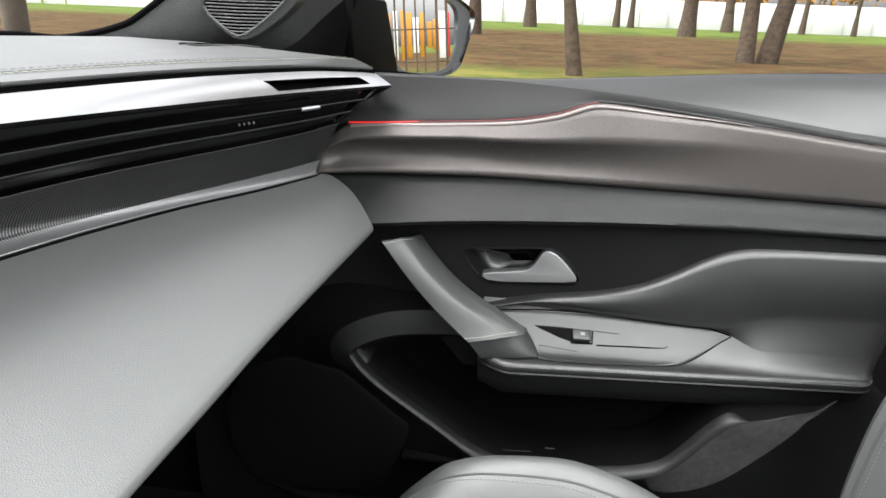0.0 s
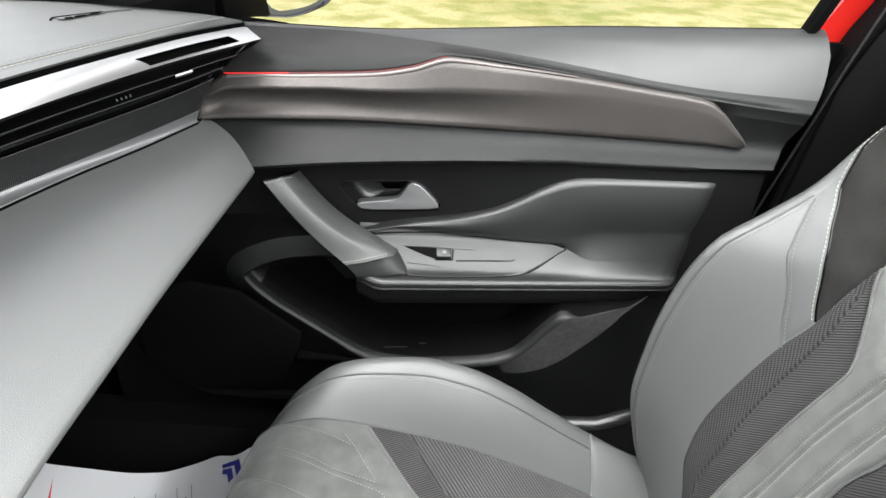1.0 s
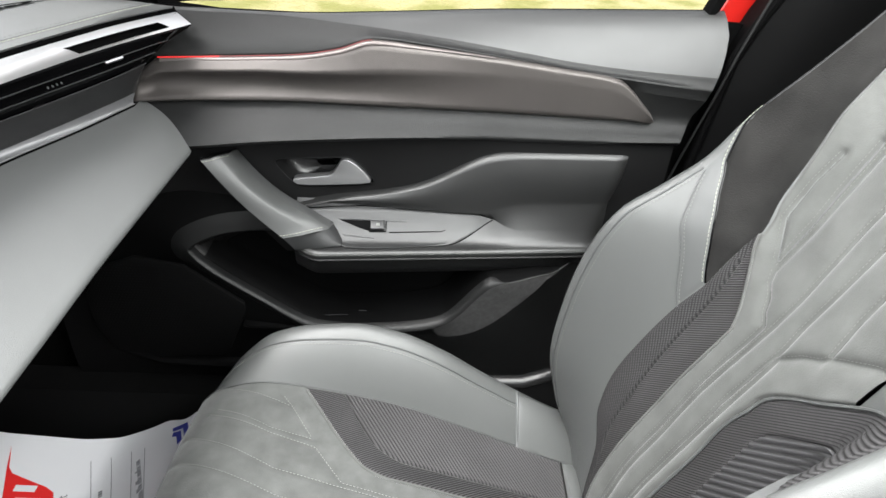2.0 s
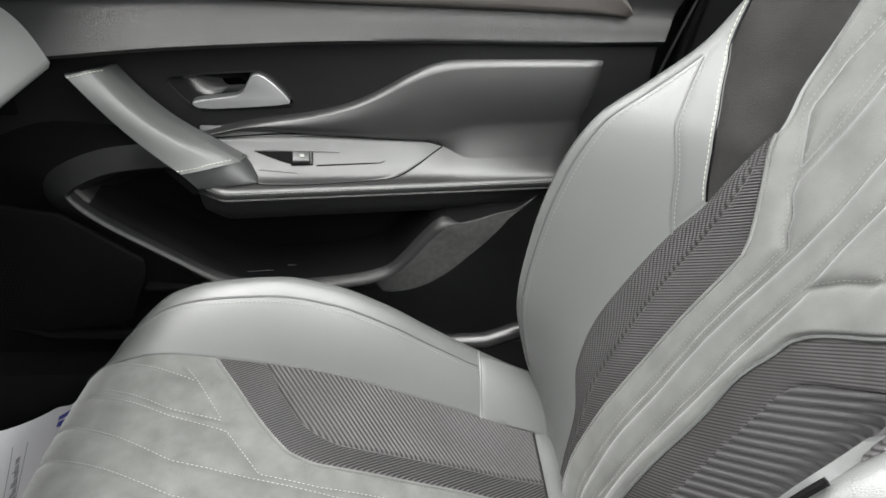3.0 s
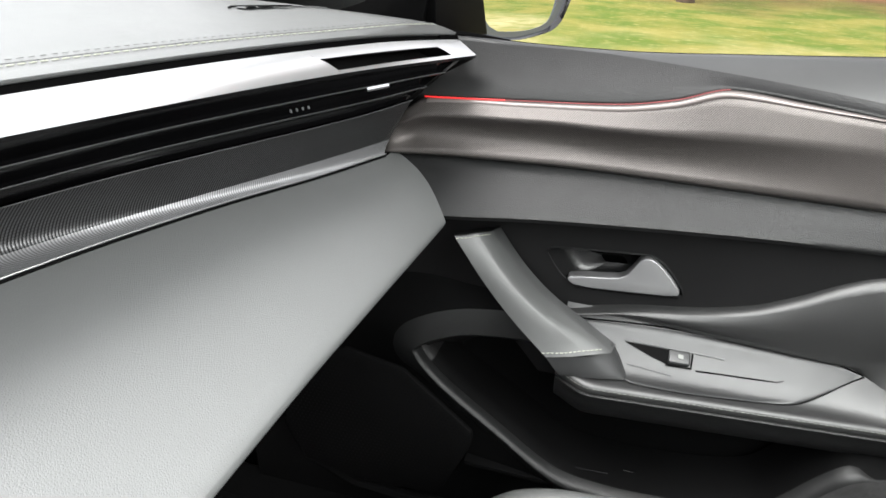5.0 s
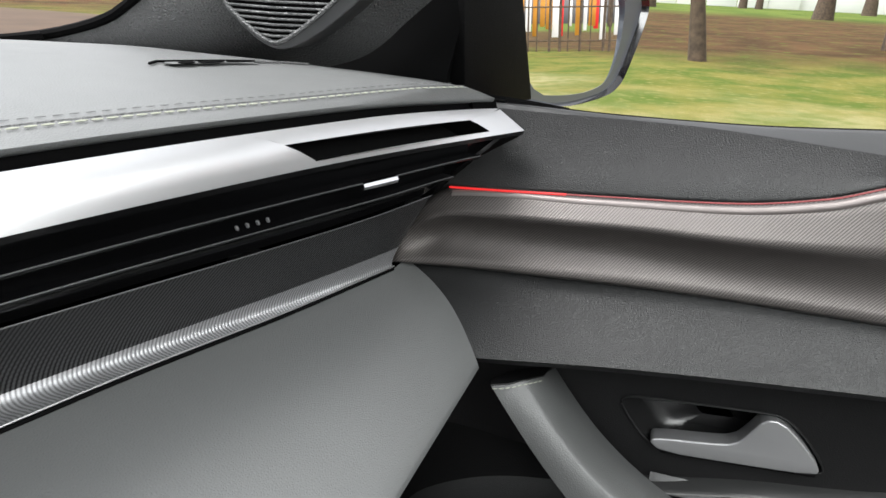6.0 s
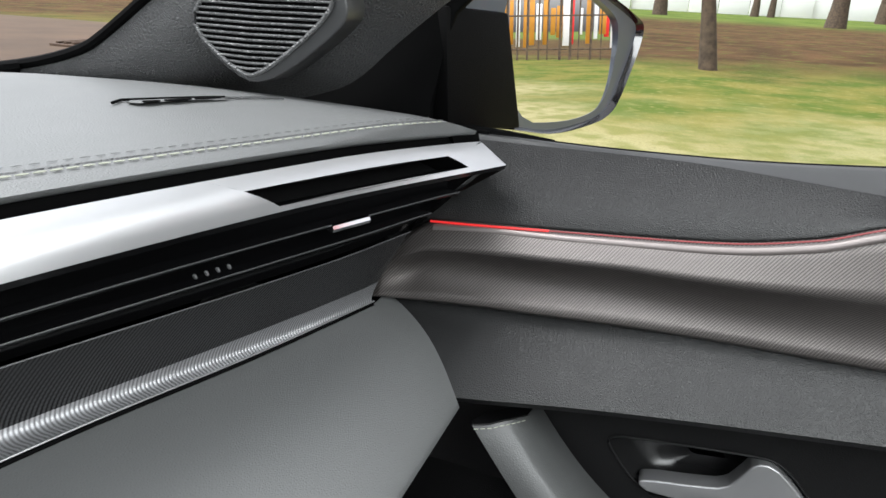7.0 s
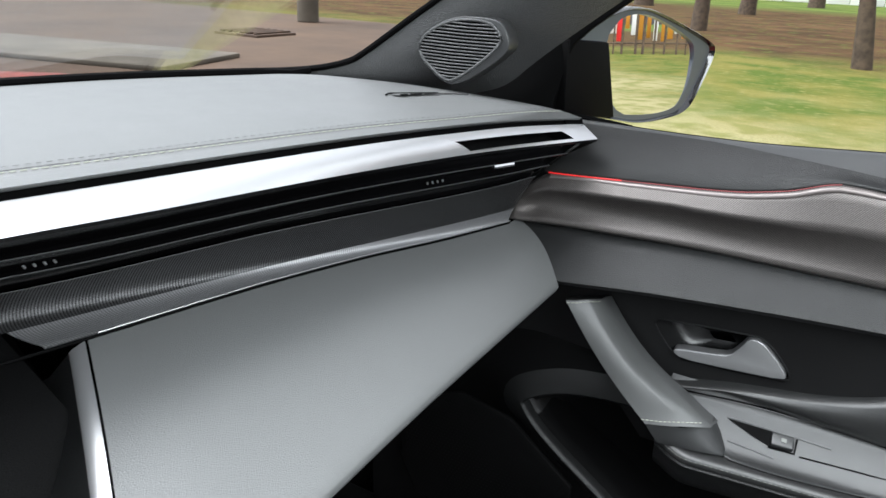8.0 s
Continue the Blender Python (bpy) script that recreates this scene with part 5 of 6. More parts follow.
part("sail_panel", plate([(-0.34, 0.742, 0.895), (-0.30, 0.742, 0.93), (-0.255, 0.742, 0.955), (-0.215, 0.742, 0.99), (-0.150, 0.742, 1.04), (-0.118, 0.742, 1.045), (-0.175, 0.742, 1.00), (-0.190, 0.742, 0.985), (-0.2035, 0.742, 0.93), (-0.205, 0.742, 0.895)], (0, 0.010, 0), 0.001), M_DARK, apillar, "black sail panel at the window's front corner")
SP_Y = 0.664
DIA = rounded_loop([(-0.3225, 0.9770), (-0.2868, 1.0034), (-0.2460, 1.0050), (-0.2335, 0.9970), (-0.2290, 0.9850), (-0.2740, 0.9492), (-0.2885, 0.9492)], 2)
BEZ = rounded_loop([(-0.3255, 0.9768), (-0.2880, 1.0060), (-0.2440, 1.0078), (-0.2300, 1.0035), (-0.2225, 0.9880), (-0.2250, 0.9770), (-0.2690, 0.9450), (-0.2910, 0.9455)], 2)
tweeter = part("tweeter", plate([(x, SP_Y + 0.001, z) for x, z in BEZ], (0, 0.022, 0), 0.0012, 3), M_BEZEL, apillar, "diamond-shaped tweeter with fine slats in a satin grey bezel")
part("backing", plate([(x, SP_Y - 0.0002, z) for x, z in DIA], (0, 0.001, 0)), M_DARK, tweeter)
part("surround", tube([(x, SP_Y - 0.0004, z) for x, z in DIA], 0.0013, 8, closed=True), M_PILLAR, tweeter)


def dia_span(z):
    """Where the grille's outline is crossed at a height."""
    hits = [p[0] + (q[0] - p[0]) * (z - p[1]) / (q[1] - p[1]) for p, q in zip(DIA, DIA[1:] + DIA[:1]) if (p[1] - z) * (q[1] - z) < 0]
    return min(hits), max(hits)


for k in range(17):
    z = 0.9530 + k * 0.0030
    x0, x1 = dia_span(z)
    part("slat", tube([(x0 + 0.0012, SP_Y - 0.0006, z), (0.5 * (x0 + x1), SP_Y - 0.0016, z - 0.0004), (x1 - 0.0012, SP_Y - 0.0006, z)], 0.00075, 6), M_PILLAR, tweeter)

# ---- outside mirror ----
mirror = thing("wing_mirror", "glossy black outside mirror with a blue-grey bezel", "wing mirror")
MO, MA, MN = Vector((-0.163, 0.813, 0.912)), Vector((0.436, 0.9, 0.0)), Vector((0.9, -0.436, 0.0))


def mp(a, z, n=0.0):
    return tuple(MO + MA * a + Vector((0, 0, z)) + MN * n)


GL = [(-0.023, 0.073), (-0.005, 0.094), (0.008, 0.099), (0.029, 0.101), (0.055, 0.097), (0.09, 0.086), (0.124, 0.072), (0.130, 0.060), (0.130, 0.042), (0.127, 0.022), (0.119, 0.006), (0.107, -0.003), (0.065, -0.007), (0.0, -0.001)]
HO = [(-0.080, 0.0765), (-0.048, 0.091), (-0.006, 0.105), (0.020, 0.1075), (0.045, 0.1055), (0.10, 0.090), (0.155, 0.0715), (0.165, 0.064), (0.160, 0.045), (0.138, 0.003), (0.126, -0.006), (0.108, -0.0115), (0.047, -0.0155), (-0.001, -0.006), (-0.040, 0.0), (-0.074, 0.006)]
GL, HO = rounded_loop(GL, 2), rounded_loop(HO, 2)
part("mirror_glass", plate([mp(a, z, -0.0035 - 0.04 * z) for a, z in GL], tuple(MN * -0.002)), M_MIRROR, mirror, "bright mirror glass", sharp=20)
hc = (0.045, 0.045)
rows = []
for n, s in ((-0.006, 0.93), (0.0, 0.965), (0.002, 0.985), (0.0, 1.0), (-0.012, 1.01), (-0.035, 0.99), (-0.065, 0.86), (-0.085, 0.6), (-0.092, 0.2)):
    rows.append([mp(hc[0] + (a - hc[0]) * s, hc[1] + (z - hc[1]) * s, n) for a, z in HO + HO[:1]])
part("shell", loft(rows), M_SHELL, mirror, "glossy black mirror shell", sharp=60)
part("bezel", flat_with_holes([mp(hc[0] + (a - hc[0]) * 0.96, hc[1] + (z - hc[1]) * 0.96, -0.003) for a, z in HO], [[mp(a, z, -0.003) for a, z in GL]], tuple(MN * -0.004)), M_HOUSING, mirror, "blue-grey bezel round the glass")
part("inner_cover", plate([mp(-0.081, 0.077, 0.004), mp(-0.022, 0.0735, 0.004), mp(0.001, -0.004, 0.004), mp(-0.074, 0.003, 0.004)], tuple(MN * -0.05), 0.002), M_BLACK, mirror, "black inner cover of the mirror")
part("foot", tube([(-0.215, 0.75, 0.905), (-0.205, 0.775, 0.912), (-0.195, 0.80, 0.925), (-0.19, 0.82, 0.935)], 0.016, 10), M_BLACK, mirror, "black mirror foot")


# ---- the passenger seat ----
seat = thing("passenger_seat", "grey leatherette and suede car seat with charcoal knit inserts", "car seat")
SC = 0.376
CZ = sp((-0.150, 0.400), (-0.148, 0.428), (-0.139, 0.467), (-0.122, 0.502), (-0.095, 0.5245), (-0.05, 0.536), (0.0, 0.530), (0.05, 0.520), (0.10, 0.507), (0.20, 0.465), (0.32, 0.412), (0.38, 0.395))
BZ = sp((-0.150, 0.400), (-0.138, 0.445), (-0.115, 0.500), (-0.09, 0.535), (-0.05, 0.570), (-0.01, 0.582), (0.05, 0.587), (0.10, 0.577), (0.16, 0.548), (0.20, 0.521), (0.253, 0.487), (0.32, 0.450), (0.38, 0.43))
SEAM_D, RIDGE_D = 0.149, 0.199


def nose(d):
    """How far the middle of the cushion reaches forward of its corners."""
    return 0.022 * (1 - min(d / RIDGE_D, 1.0) ** 2)


def cushion_z(x, d):
    x = x + nose(d) * smooth((0.06 - x) / 0.2)
    if d < SEAM_D:
        return CZ(x) - 0.004 * (1 - (d / SEAM_D) ** 2)
    s = (d - SEAM_D) / (RIDGE_D - SEAM_D)
    return CZ(x) + (BZ(x) - CZ(x)) * (1 - (1 - min(s, 1)) ** 1.6)


def cushion(x, y):
    return (x, y, cushion_z(x, abs(y - SC)))


def along(s, d):
    a = -0.150 - nose(d)
    return a + (0.37 - a) * s


# sewn lines of the quilted suede: (y, z) on the backrest, (x, y) on the cushion
BACK_LINES = ([(0.4935, 0.880), (0.495, 0.848), (0.4935, 0.831), (0.4913, 0.812), (0.483, 0.7955), (0.471, 0.773)],
              [(0.476, 0.90), (0.474, 0.850), (0.471, 0.815), (0.470, 0.774)], [(0.468, 0.90), (0.4665, 0.844), (0.4647, 0.808), (0.466, 0.768)],
              [(0.466, 0.765), (0.4615, 0.754), (0.4475, 0.744), (0.4405, 0.7335), (0.4284, 0.7255), (0.4305, 0.700), (0.4345, 0.670), (0.4365, 0.640), (0.4355, 0.605), (0.4355, 0.570), (0.4365, 0.53), (0.436, 0.50), (0.4345, 0.45), (0.4265, 0.413)],
              [(0.424, 0.90), (0.4235, 0.84), (0.4210, 0.80), (0.4185, 0.765), (0.4192, 0.733), (0.4228, 0.697), (0.4260, 0.668), (0.4283, 0.638), (0.4283, 0.606), (0.4270, 0.567), (0.4285, 0.525), (0.4280, 0.49), (0.4262, 0.45), (0.419, 0.413)],
              [(0.394, 0.90), (0.394, 0.84), (0.3935, 0.786), (0.3938, 0.753), (0.392, 0.727), (0.3948, 0.703), (0.3970, 0.678), (0.3994, 0.650), (0.3985, 0.6185), (0.400, 0.585), (0.400, 0.545), (0.401, 0.50), (0.4045, 0.465), (0.402, 0.42)],
              [(0.3885, 0.7195), (0.3890, 0.700), (0.3905, 0.675), (0.3918, 0.646), (0.3930, 0.610), (0.3945, 0.57), (0.3955, 0.53), (0.397, 0.48), (0.396, 0.42)],
              [(0.3885, 0.7195), (0.3698, 0.7385), (0.3535, 0.750), (0.3501, 0.7551), (0.356, 0.79), (0.360, 0.86)], [(0.3501, 0.7551), (0.31, 0.782), (0.27, 0.80)])
SEAT_LINES = ([(-0.095, 0.5215), (-0.020, 0.4945)], [(-0.030, 0.508), (-0.018, 0.494), (0.011, 0.4515)], [(-0.104, 0.4915), (-0.036, 0.4605), (0.011, 0.4515)],
              [(-0.112, 0.4855), (-0.036, 0.4535), (0.016, 0.4405), (0.049, 0.400), (0.10, 0.3945), (0.19, 0.399), (0.30, 0.400)],
              [(-0.135, 0.4600), (-0.023, 0.407), (0.04, 0.3955), (0.11, 0.388), (0.20, 0.3865), (0.30, 0.388)],
              [(-0.155, 0.432), (-0.015, 0.374), (0.03, 0.3655), (0.08, 0.361), (0.16, 0.355), (0.30, 0.353)],
              [(-0.17, 0.385), (-0.048, 0.339), (0.010, 0.330), (0.043, 0.3585), (0.08, 0.3592), (0.16, 0.3505)],
              [(-0.172, 0.375), (-0.044, 0.327), (-0.002, 0.3225)], [(-0.175, 0.340), (-0.072, 0.301), (-0.032, 0.293), (-0.001, 0.3225)], [(-0.176, 0.328), (-0.04, 0.287)])


def valley(lines, depth, width):
    """Depth of the quilting near sewn lines: a crease with pillowed flanks; takes arrays."""
    segs = [(np.array(p), np.array(q)) for ln in lines for p, q in zip(ln, ln[1:])]

    def f(u, v):
        u, v = np.asarray(u, float), np.asarray(v, float)
        best = np.full(u.shape, 1.0)
        for p, q in segs:
            e = q - p
            k = np.clip(((u - p[0]) * e[0] + (v - p[1]) * e[1]) / float(np.dot(e, e)), 0.0, 1.0)
            best = np.minimum(best, (u - p[0] - e[0] * k) ** 2 + (v - p[1] - e[1] * k) ** 2)
        return -depth * np.exp(-np.sqrt(best + 0.0007 ** 2) / width)
    return f


back_quilt, seat_quilt = valley(BACK_LINES, 0.0085, 0.0048), valley(SEAT_LINES, 0.0030, 0.0042)

US = [u ** 1.4 for u in lin(0, 1, 72)]
rows = []
for u in [k ** 1.2 for k in lin(0, 1, 200)]:
    pts = [cushion(along(u, abs(d)), SC + d) for d in lin(-SEAM_D, SEAM_D, 151)]
    dip = seat_quilt([p[0] for p in pts], [p[1] for p in pts])
    rows.append([(p[0], p[1], p[2] + float(q)) for p, q in zip(pts, dip)])
part("cushion_centre", loft(rows), M_SUEDE_SEAT, seat, "grey suede seat centre with pale stitched lines", sharp=70)
for side in (1, -1):
    rows = []
    for u in US:
        row = [(along(u, d), SC + side * d, cushion_z(along(u, d), d)) for d in lin(SEAM_D, RIDGE_D, 12)]
        x = along(u, RIDGE_D)
        z = BZ(x)
        row += [(x, SC + side * (RIDGE_D + dd), z + dz) for dd, dz in ((0.006, -0.0015), (0.012, -0.006), (0.018, -0.014), (0.024, -0.03), (0.027, -0.05), (0.026, -0.09))]
        row.append((x, SC + side * 0.223, 0.34))
        rows.append(row)
    part("cushion_bolster", loft(rows), M_SEAT, seat, "raised grey leatherette cushion bolster", sharp=70)
    part("bolster_piping", tube([(x, SC + side * SEAM_D, cushion_z(x, SEAM_D) + 0.0005) for x in lin(-0.135, 0.30, 60)], 0.0009, 6), M_SEAT_DK, seat)
    part("bolster_stitching", stitch([(x, SC + side * (RIDGE_D - 0.019), cushion_z(x, RIDGE_D - 0.019) + 0.0006) for x in lin(-0.13, 0.262, 150)], 0.0026, 0.0042, 0.00042), M_THREAD_W, seat)
    part("bolster_seam", tube([(x, SC + side * (RIDGE_D - 0.015), cushion_z(x, RIDGE_D - 0.015) + 0.0002) for x in lin(-0.132, 0.262, 80)], 0.0011, 6), M_SEAT_DK, seat)
    part("bolster_cuff", zone(lambda u, v: (v, SC + side * u, cushion_z(v, u)), lambda v: SEAM_D - 0.004, lambda v: RIDGE_D + 0.0, 0.258, 0.345, 16, 24, 0.0010, lambda u, v: 0.005 * math.sin(math.pi * min(1, max(0, (v - 0.258) / 0.085))), flip=-side), M_SEAT, seat, "smooth leatherette cuff at the bolster's rear end")
    part("cuff_seam", tube([(0.2585, SC + side * d, cushion_z(0.2585, d) + 0.0008) for d in lin(SEAM_D - 0.004, RIDGE_D + 0.002, 10)], 0.0017, 6), M_SEAT_DK, seat)
part("cushion_front", loft([[(-0.150 - nose(abs(d)) + dx, SC + d, z) for d in lin(-RIDGE_D - 0.02, RIDGE_D + 0.02, 16)] for dx, z in ((0.0, 0.402), (0.006, 0.36), (0.03, 0.33))], (0.02, 0, 0)), M_SUEDE_SEAT, seat)
part("seat_base", box((0.44, 0.40, 0.09), (0.10, SC, 0.345), 0.02), M_BLACK, seat, "black seat base")
part("rear_flap", zone(lambda u, v: cushion(v, u), lambda v: SC - SEAM_D, lambda v: SC + SEAM_D, 0.3195, 0.346, 20, 10, 0.004, lambda u, v: 0.003 * math.sin(math.pi * (v - 0.3195) / 0.0265), flip=-1), M_SEAT, seat, "pale leatherette flap between cushion and backrest")
part("flap_seam", tube([(0.3192, SC + d, cushion_z(0.3192, abs(d)) + 0.0012) for d in lin(-RIDGE_D, RIDGE_D, 40)], 0.0012, 6), M_SUEDE_DK, seat)
part("rail", tube([(0.10, 0.60, 0.47), (0.27, 0.605, 0.475), (0.34, 0.61, 0.50), (0.42, 0.615, 0.505)], 0.010, 10), M_CUP, seat, "black belt anchor beside the seat")

# backrest
BC = sp((0.36, 0.338), (0.42, 0.341), (0.50, 0.358), (0.60, 0.398), (0.715, 0.449), (0.85, 0.510), (1.00, 0.575), (1.12, 0.625))
BR = sp((0.36, 0.334), (0.42, 0.330), (0.50, 0.304), (0.58, 0.288), (0.65, 0.2935), (0.72, 0.309), (0.77, 0.334), (0.80, 0.371), (0.835, 0.411), (0.88, 0.442), (0.945, 0.500), (1.00, 0.545), (1.12, 0.620))
FOLD_D, TOP_D = 0.079, 0.184


def back_x(z, d):
    if d < FOLD_D:
        return BC(z) + 0.004 * (1 - (d / FOLD_D) ** 2)
    s = min((d - FOLD_D) / (TOP_D - FOLD_D), 1)
    return BC(z) + (BR(z) - BC(z)) * smooth(s * 0.5) * 2


def backrest(y, z):
    return (back_x(z, abs(y - SC)), y, z)


BZS = lin(0.385, 1.11, 70)
KR = sp((0.40, 0.450), (0.433, 0.4555), (0.467, 0.4603), (0.55, 0.4605), (0.62, 0.460), (0.67, 0.457), (0.69, 0.4555), (0.703, 0.4553), (0.7145, 0.4625), (0.738, 0.4755), (0.755, 0.483), (0.775, 0.4915), (0.789, 0.4958))
INK = sp((0.720, 0.493), (0.788, 0.495), (0.829, 0.505), (0.876, 0.511), (0.92, 0.519), (1.08, 0.525))


LR = sp((0.40, 0.374), (0.50, 0.3770), (0.55, 0.3765), (0.60, 0.3745), (0.637, 0.3765), (0.655, 0.374), (0.67, 0.3695), (0.687, 0.3662), (0.70, 0.358), (0.712, 0.3455), (0.734, 0.318), (0.749, 0.301), (0.79, 0.250), (0.83, 0.205))
LI = sp((0.40, 0.341), (0.561, 0.3422), (0.618, 0.3425), (0.662, 0.3418), (0.675, 0.337), (0.70, 0.311), (0.7176, 0.289), (0.745, 0.250), (0.78, 0.205))


def suede_end(z):
    return KR(z) if z < 0.789 else max(INK(z), 0.4958)


rows = []
for z in lin(0.385, 1.10, 330):
    ys = lin(SC - FOLD_D, suede_end(z), 150)
    dip = back_quilt(ys, [z] * len(ys))
    row = []
    for y, q in zip(ys, dip):
        rim = smooth((suede_end(z) - y) / 0.006)
        row.append((back_x(z, abs(y - SC)) - 0.0062 * rim * smooth((y - LR(min(z, 0.83)) - 0.001) / 0.006) - float(q) * 0.9, y, z))
    rows.append(row)
part("backrest_centre", loft(rows), M_SUEDE, seat, "quilted grey suede backrest centre with pale stitched lines", sharp=70)
for side in (1, -1):
    rows = []
    for z in BZS:
        row = [(back_x(z, d), SC + side * d, z) for d in lin(FOLD_D, TOP_D, 20)]
        x = BR(z)
        row += [(x + dx, SC + side * (TOP_D + dd), z) for dd, dx in ((0.006, 0.0015), (0.012, 0.006), (0.018, 0.014), (0.024, 0.03), (0.027, 0.06), (0.025, 0.11), (0.02, 0.16))]
        rows.append(row)
    part("backrest_bolster", loft(rows), M_SEAT, seat, "deep grey leatherette backrest bolster", sharp=70)
part("backrest_shell", loft([[(BC(z) + 0.10 + 0.03 * math.cos(d / 0.21 * 1.5), SC + d, z) for d in lin(-0.20, 0.20, 12)] for z in lin(0.38, 1.11, 12)]), M_BLACK, seat, "black backrest shell")
part("backrest_top", tube([(BC(1.10) + 0.055, SC + d, 1.10 - 0.10 * (abs(d) / 0.2) ** 3) for d in lin(-0.19, 0.19, 16)], 0.055, 12), M_SUEDE_DK, seat)


# knit inserts, raised in cords
def cord(q, period, amp):
    return amp * abs(math.sin(math.pi * q / period))


KN_B = sp((-0.007, 0.5235), (0.018, 0.489), (0.038, 0.461), (0.058, 0.437), (0.072, 0.4245), (0.10, 0.4165), (0.17, 0.420), (0.23, 0.424), (0.32, 0.427))
KN_D = sp((-0.01, 0.5240), (0.036, 0.5235), (0.058, 0.488), (0.080, 0.457), (0.10, 0.445), (0.115, 0.441), (0.18, 0.446), (0.32, 0.458))
part("cushion_knit", zone(lambda u, v: cushion(v, u), KN_D, lambda v: 0.5238, 0.0365, 0.3185, 90, 330, 0.0010, lambda u, v: cord(v * 0.83 + u * 0.555, 0.0041, 0.0018), flip=-1), M_KNIT_SEAT, seat, "charcoal diagonal-corded knit insert", sharp=180)
part("cushion_knit_band", zone(lambda u, v: cushion(v, u), KN_B, lambda v: min(KN_D(v) - 0.0005, 0.5238), -0.006, 0.3185, 60, 420, 0.0012, lambda u, v: cord(v * 0.55 - u * 0.83, 0.0026, 0.0012), flip=-1), M_KNIT_EDGE, seat, "finely corded knit border", sharp=180)
CK = sp((0.018, 0.290), (0.021, 0.297), (0.035, 0.3155), (0.065, 0.331), (0.10, 0.3405), (0.14, 0.341), (0.32, 0.337))
part("cushion_knit", zone(lambda u, v: cushion(v, u), lambda v: 0.229, CK, 0.019, 0.3185, 120, 330, 0.0010, lambda u, v: cord(v * 0.55 + u * 0.83, 0.0028, 0.0012), flip=-1), M_KNIT, seat, "charcoal corded knit insert", sharp=180)

KL = sp((0.40, 0.470), (0.477, 0.488), (0.53, 0.508), (0.584, 0.5115), (0.63, 0.509), (0.695, 0.503), (0.724, 0.4985), (0.752, 0.4975), (0.789, 0.4962))
KD = sp((0.40, 0.462), (0.467, 0.474), (0.53, 0.4865), (0.63, 0.4895), (0.71, 0.488), (0.764, 0.4915), (0.789, 0.496))


part("backrest_knit", zone(backrest, KD, KL, 0.40, 0.787, 50, 620, 0.0012, lambda u, v: cord(v * 0.75 + u * 0.66, 0.0018, 0.0004) + cord(v * 0.3 - u * 0.95, 0.0018, 0.0003), flip=-1), M_TWILL, seat, "charcoal twill-knit bolster insert", sharp=180)
part("backrest_knit_band", zone(backrest, KR, KD, 0.40, 0.787, 30, 780, 0.0012, lambda u, v: cord(v + u * 0.8, 0.0031, 0.0013), flip=-1), M_KNIT_BACK, seat, "ribbed knit border", sharp=180)
part("lumbar_knit", zone(backrest, lambda v: max(LI(v), 0.20) if v < 0.777 else 0.198, LR, 0.40, 0.825, 40, 860, 0.0012, lambda u, v: cord(v + u * 0.85, 0.0031, 0.0013), flip=-1), M_KNIT, seat, "fine-ribbed charcoal knit insert", sharp=180)
part("lumbar_ribs", zone(backrest, lambda v: 0.212, LI, 0.40, 0.775, 110, 420, 0.0012, lambda u, v: cord(v + u * 0.9, 0.0083, 0.0034), flip=-1), M_RIB, seat, "broad-ribbed charcoal knit panel", sharp=180)
part("lumbar_border", zone(backrest, lambda v: 0.190, lambda v: 0.214, 0.40, 0.775, 8, 80, 0.0052, flip=-1), M_SEAT_DK, seat, "smooth grey border of the ribbed panel")
part("border_piping", tube([tuple(Vector(backrest(0.190, v)) + Vector((-0.0052, 0, 0.0010))) for v in lin(0.40, 0.775, 60)], 0.0022, 6), M_BLACK, seat)
part("lumbar_piping", tube([tuple(Vector(backrest(LR(v), v)) + Vector((-0.0026, 0, 0.0008))) for v in lin(0.41, 0.82, 90)], 0.0019, 6), M_SEAT, seat)
SA = sp((0.720, 0.4965), (0.724, 0.4985), (0.776, 0.516), (0.825, 0.541), (0.842, 0.550), (0.866, 0.5565), (0.895, 0.562), (1.08, 0.562))
SB = sp((0.690, 0.5005), (0.694, 0.5025), (0.75, 0.5195), (0.81, 0.5445), (0.826, 0.5515), (0.84, 0.556))
part("upper_bolster", zone(backrest, lambda v: max(INK(v) - 0.0, KL(v) if v < 0.787 else 0), SA, 0.7255, 1.08, 24, 60, 0.0012, flip=-1), M_SUEDE_DK, seat, "dark grey suede upper bolster")
part("bolster_strip", zone(backrest, lambda v: KL(v) + 0.001 if v < 0.724 else SA(v), lambda v: SB(v) + 0.0015 if v < 0.832 else 0.5560, 0.697, 0.90, 10, 40, 0.0008, flip=-1), M_SEAT_DK, seat, "grey leatherette strip on the bolster")


def on_back(y, z, up=0.0012):
    return tuple(Vector(backrest(y, z)) + Vector((-up, 0, up * 0.4)))


part("strip_stitching", stitch([on_back(SA(z) + 0.0014, z, 0.0012) for z in lin(0.725, 0.90, 60)], 0.0032, 0.0044, 0.00042), M_THREAD, seat)
part("strip_seam", tube([on_back(SA(z), z, 0.0002) for z in lin(0.725, 1.05, 70)], 0.0012, 6), M_GLOSS, seat)
part("panel_stitching", stitch([on_back(SB(z), z, 0.0016) for z in lin(0.695, 0.828, 40)], 0.0026, 0.0042, 0.00042), M_THREAD_W, seat)
part("panel_seam", tube([on_back(SB(z) + 0.0024, z, 0.0) for z in lin(0.690, 0.828, 40)], 0.0010, 6), M_SEAT_DK, seat)
part("ridge_stitching", stitch([on_back(0.5535, z, 0.0010) for z in lin(0.50, 0.828, 120)], 0.0026, 0.0042, 0.00042), M_THREAD_W, seat)
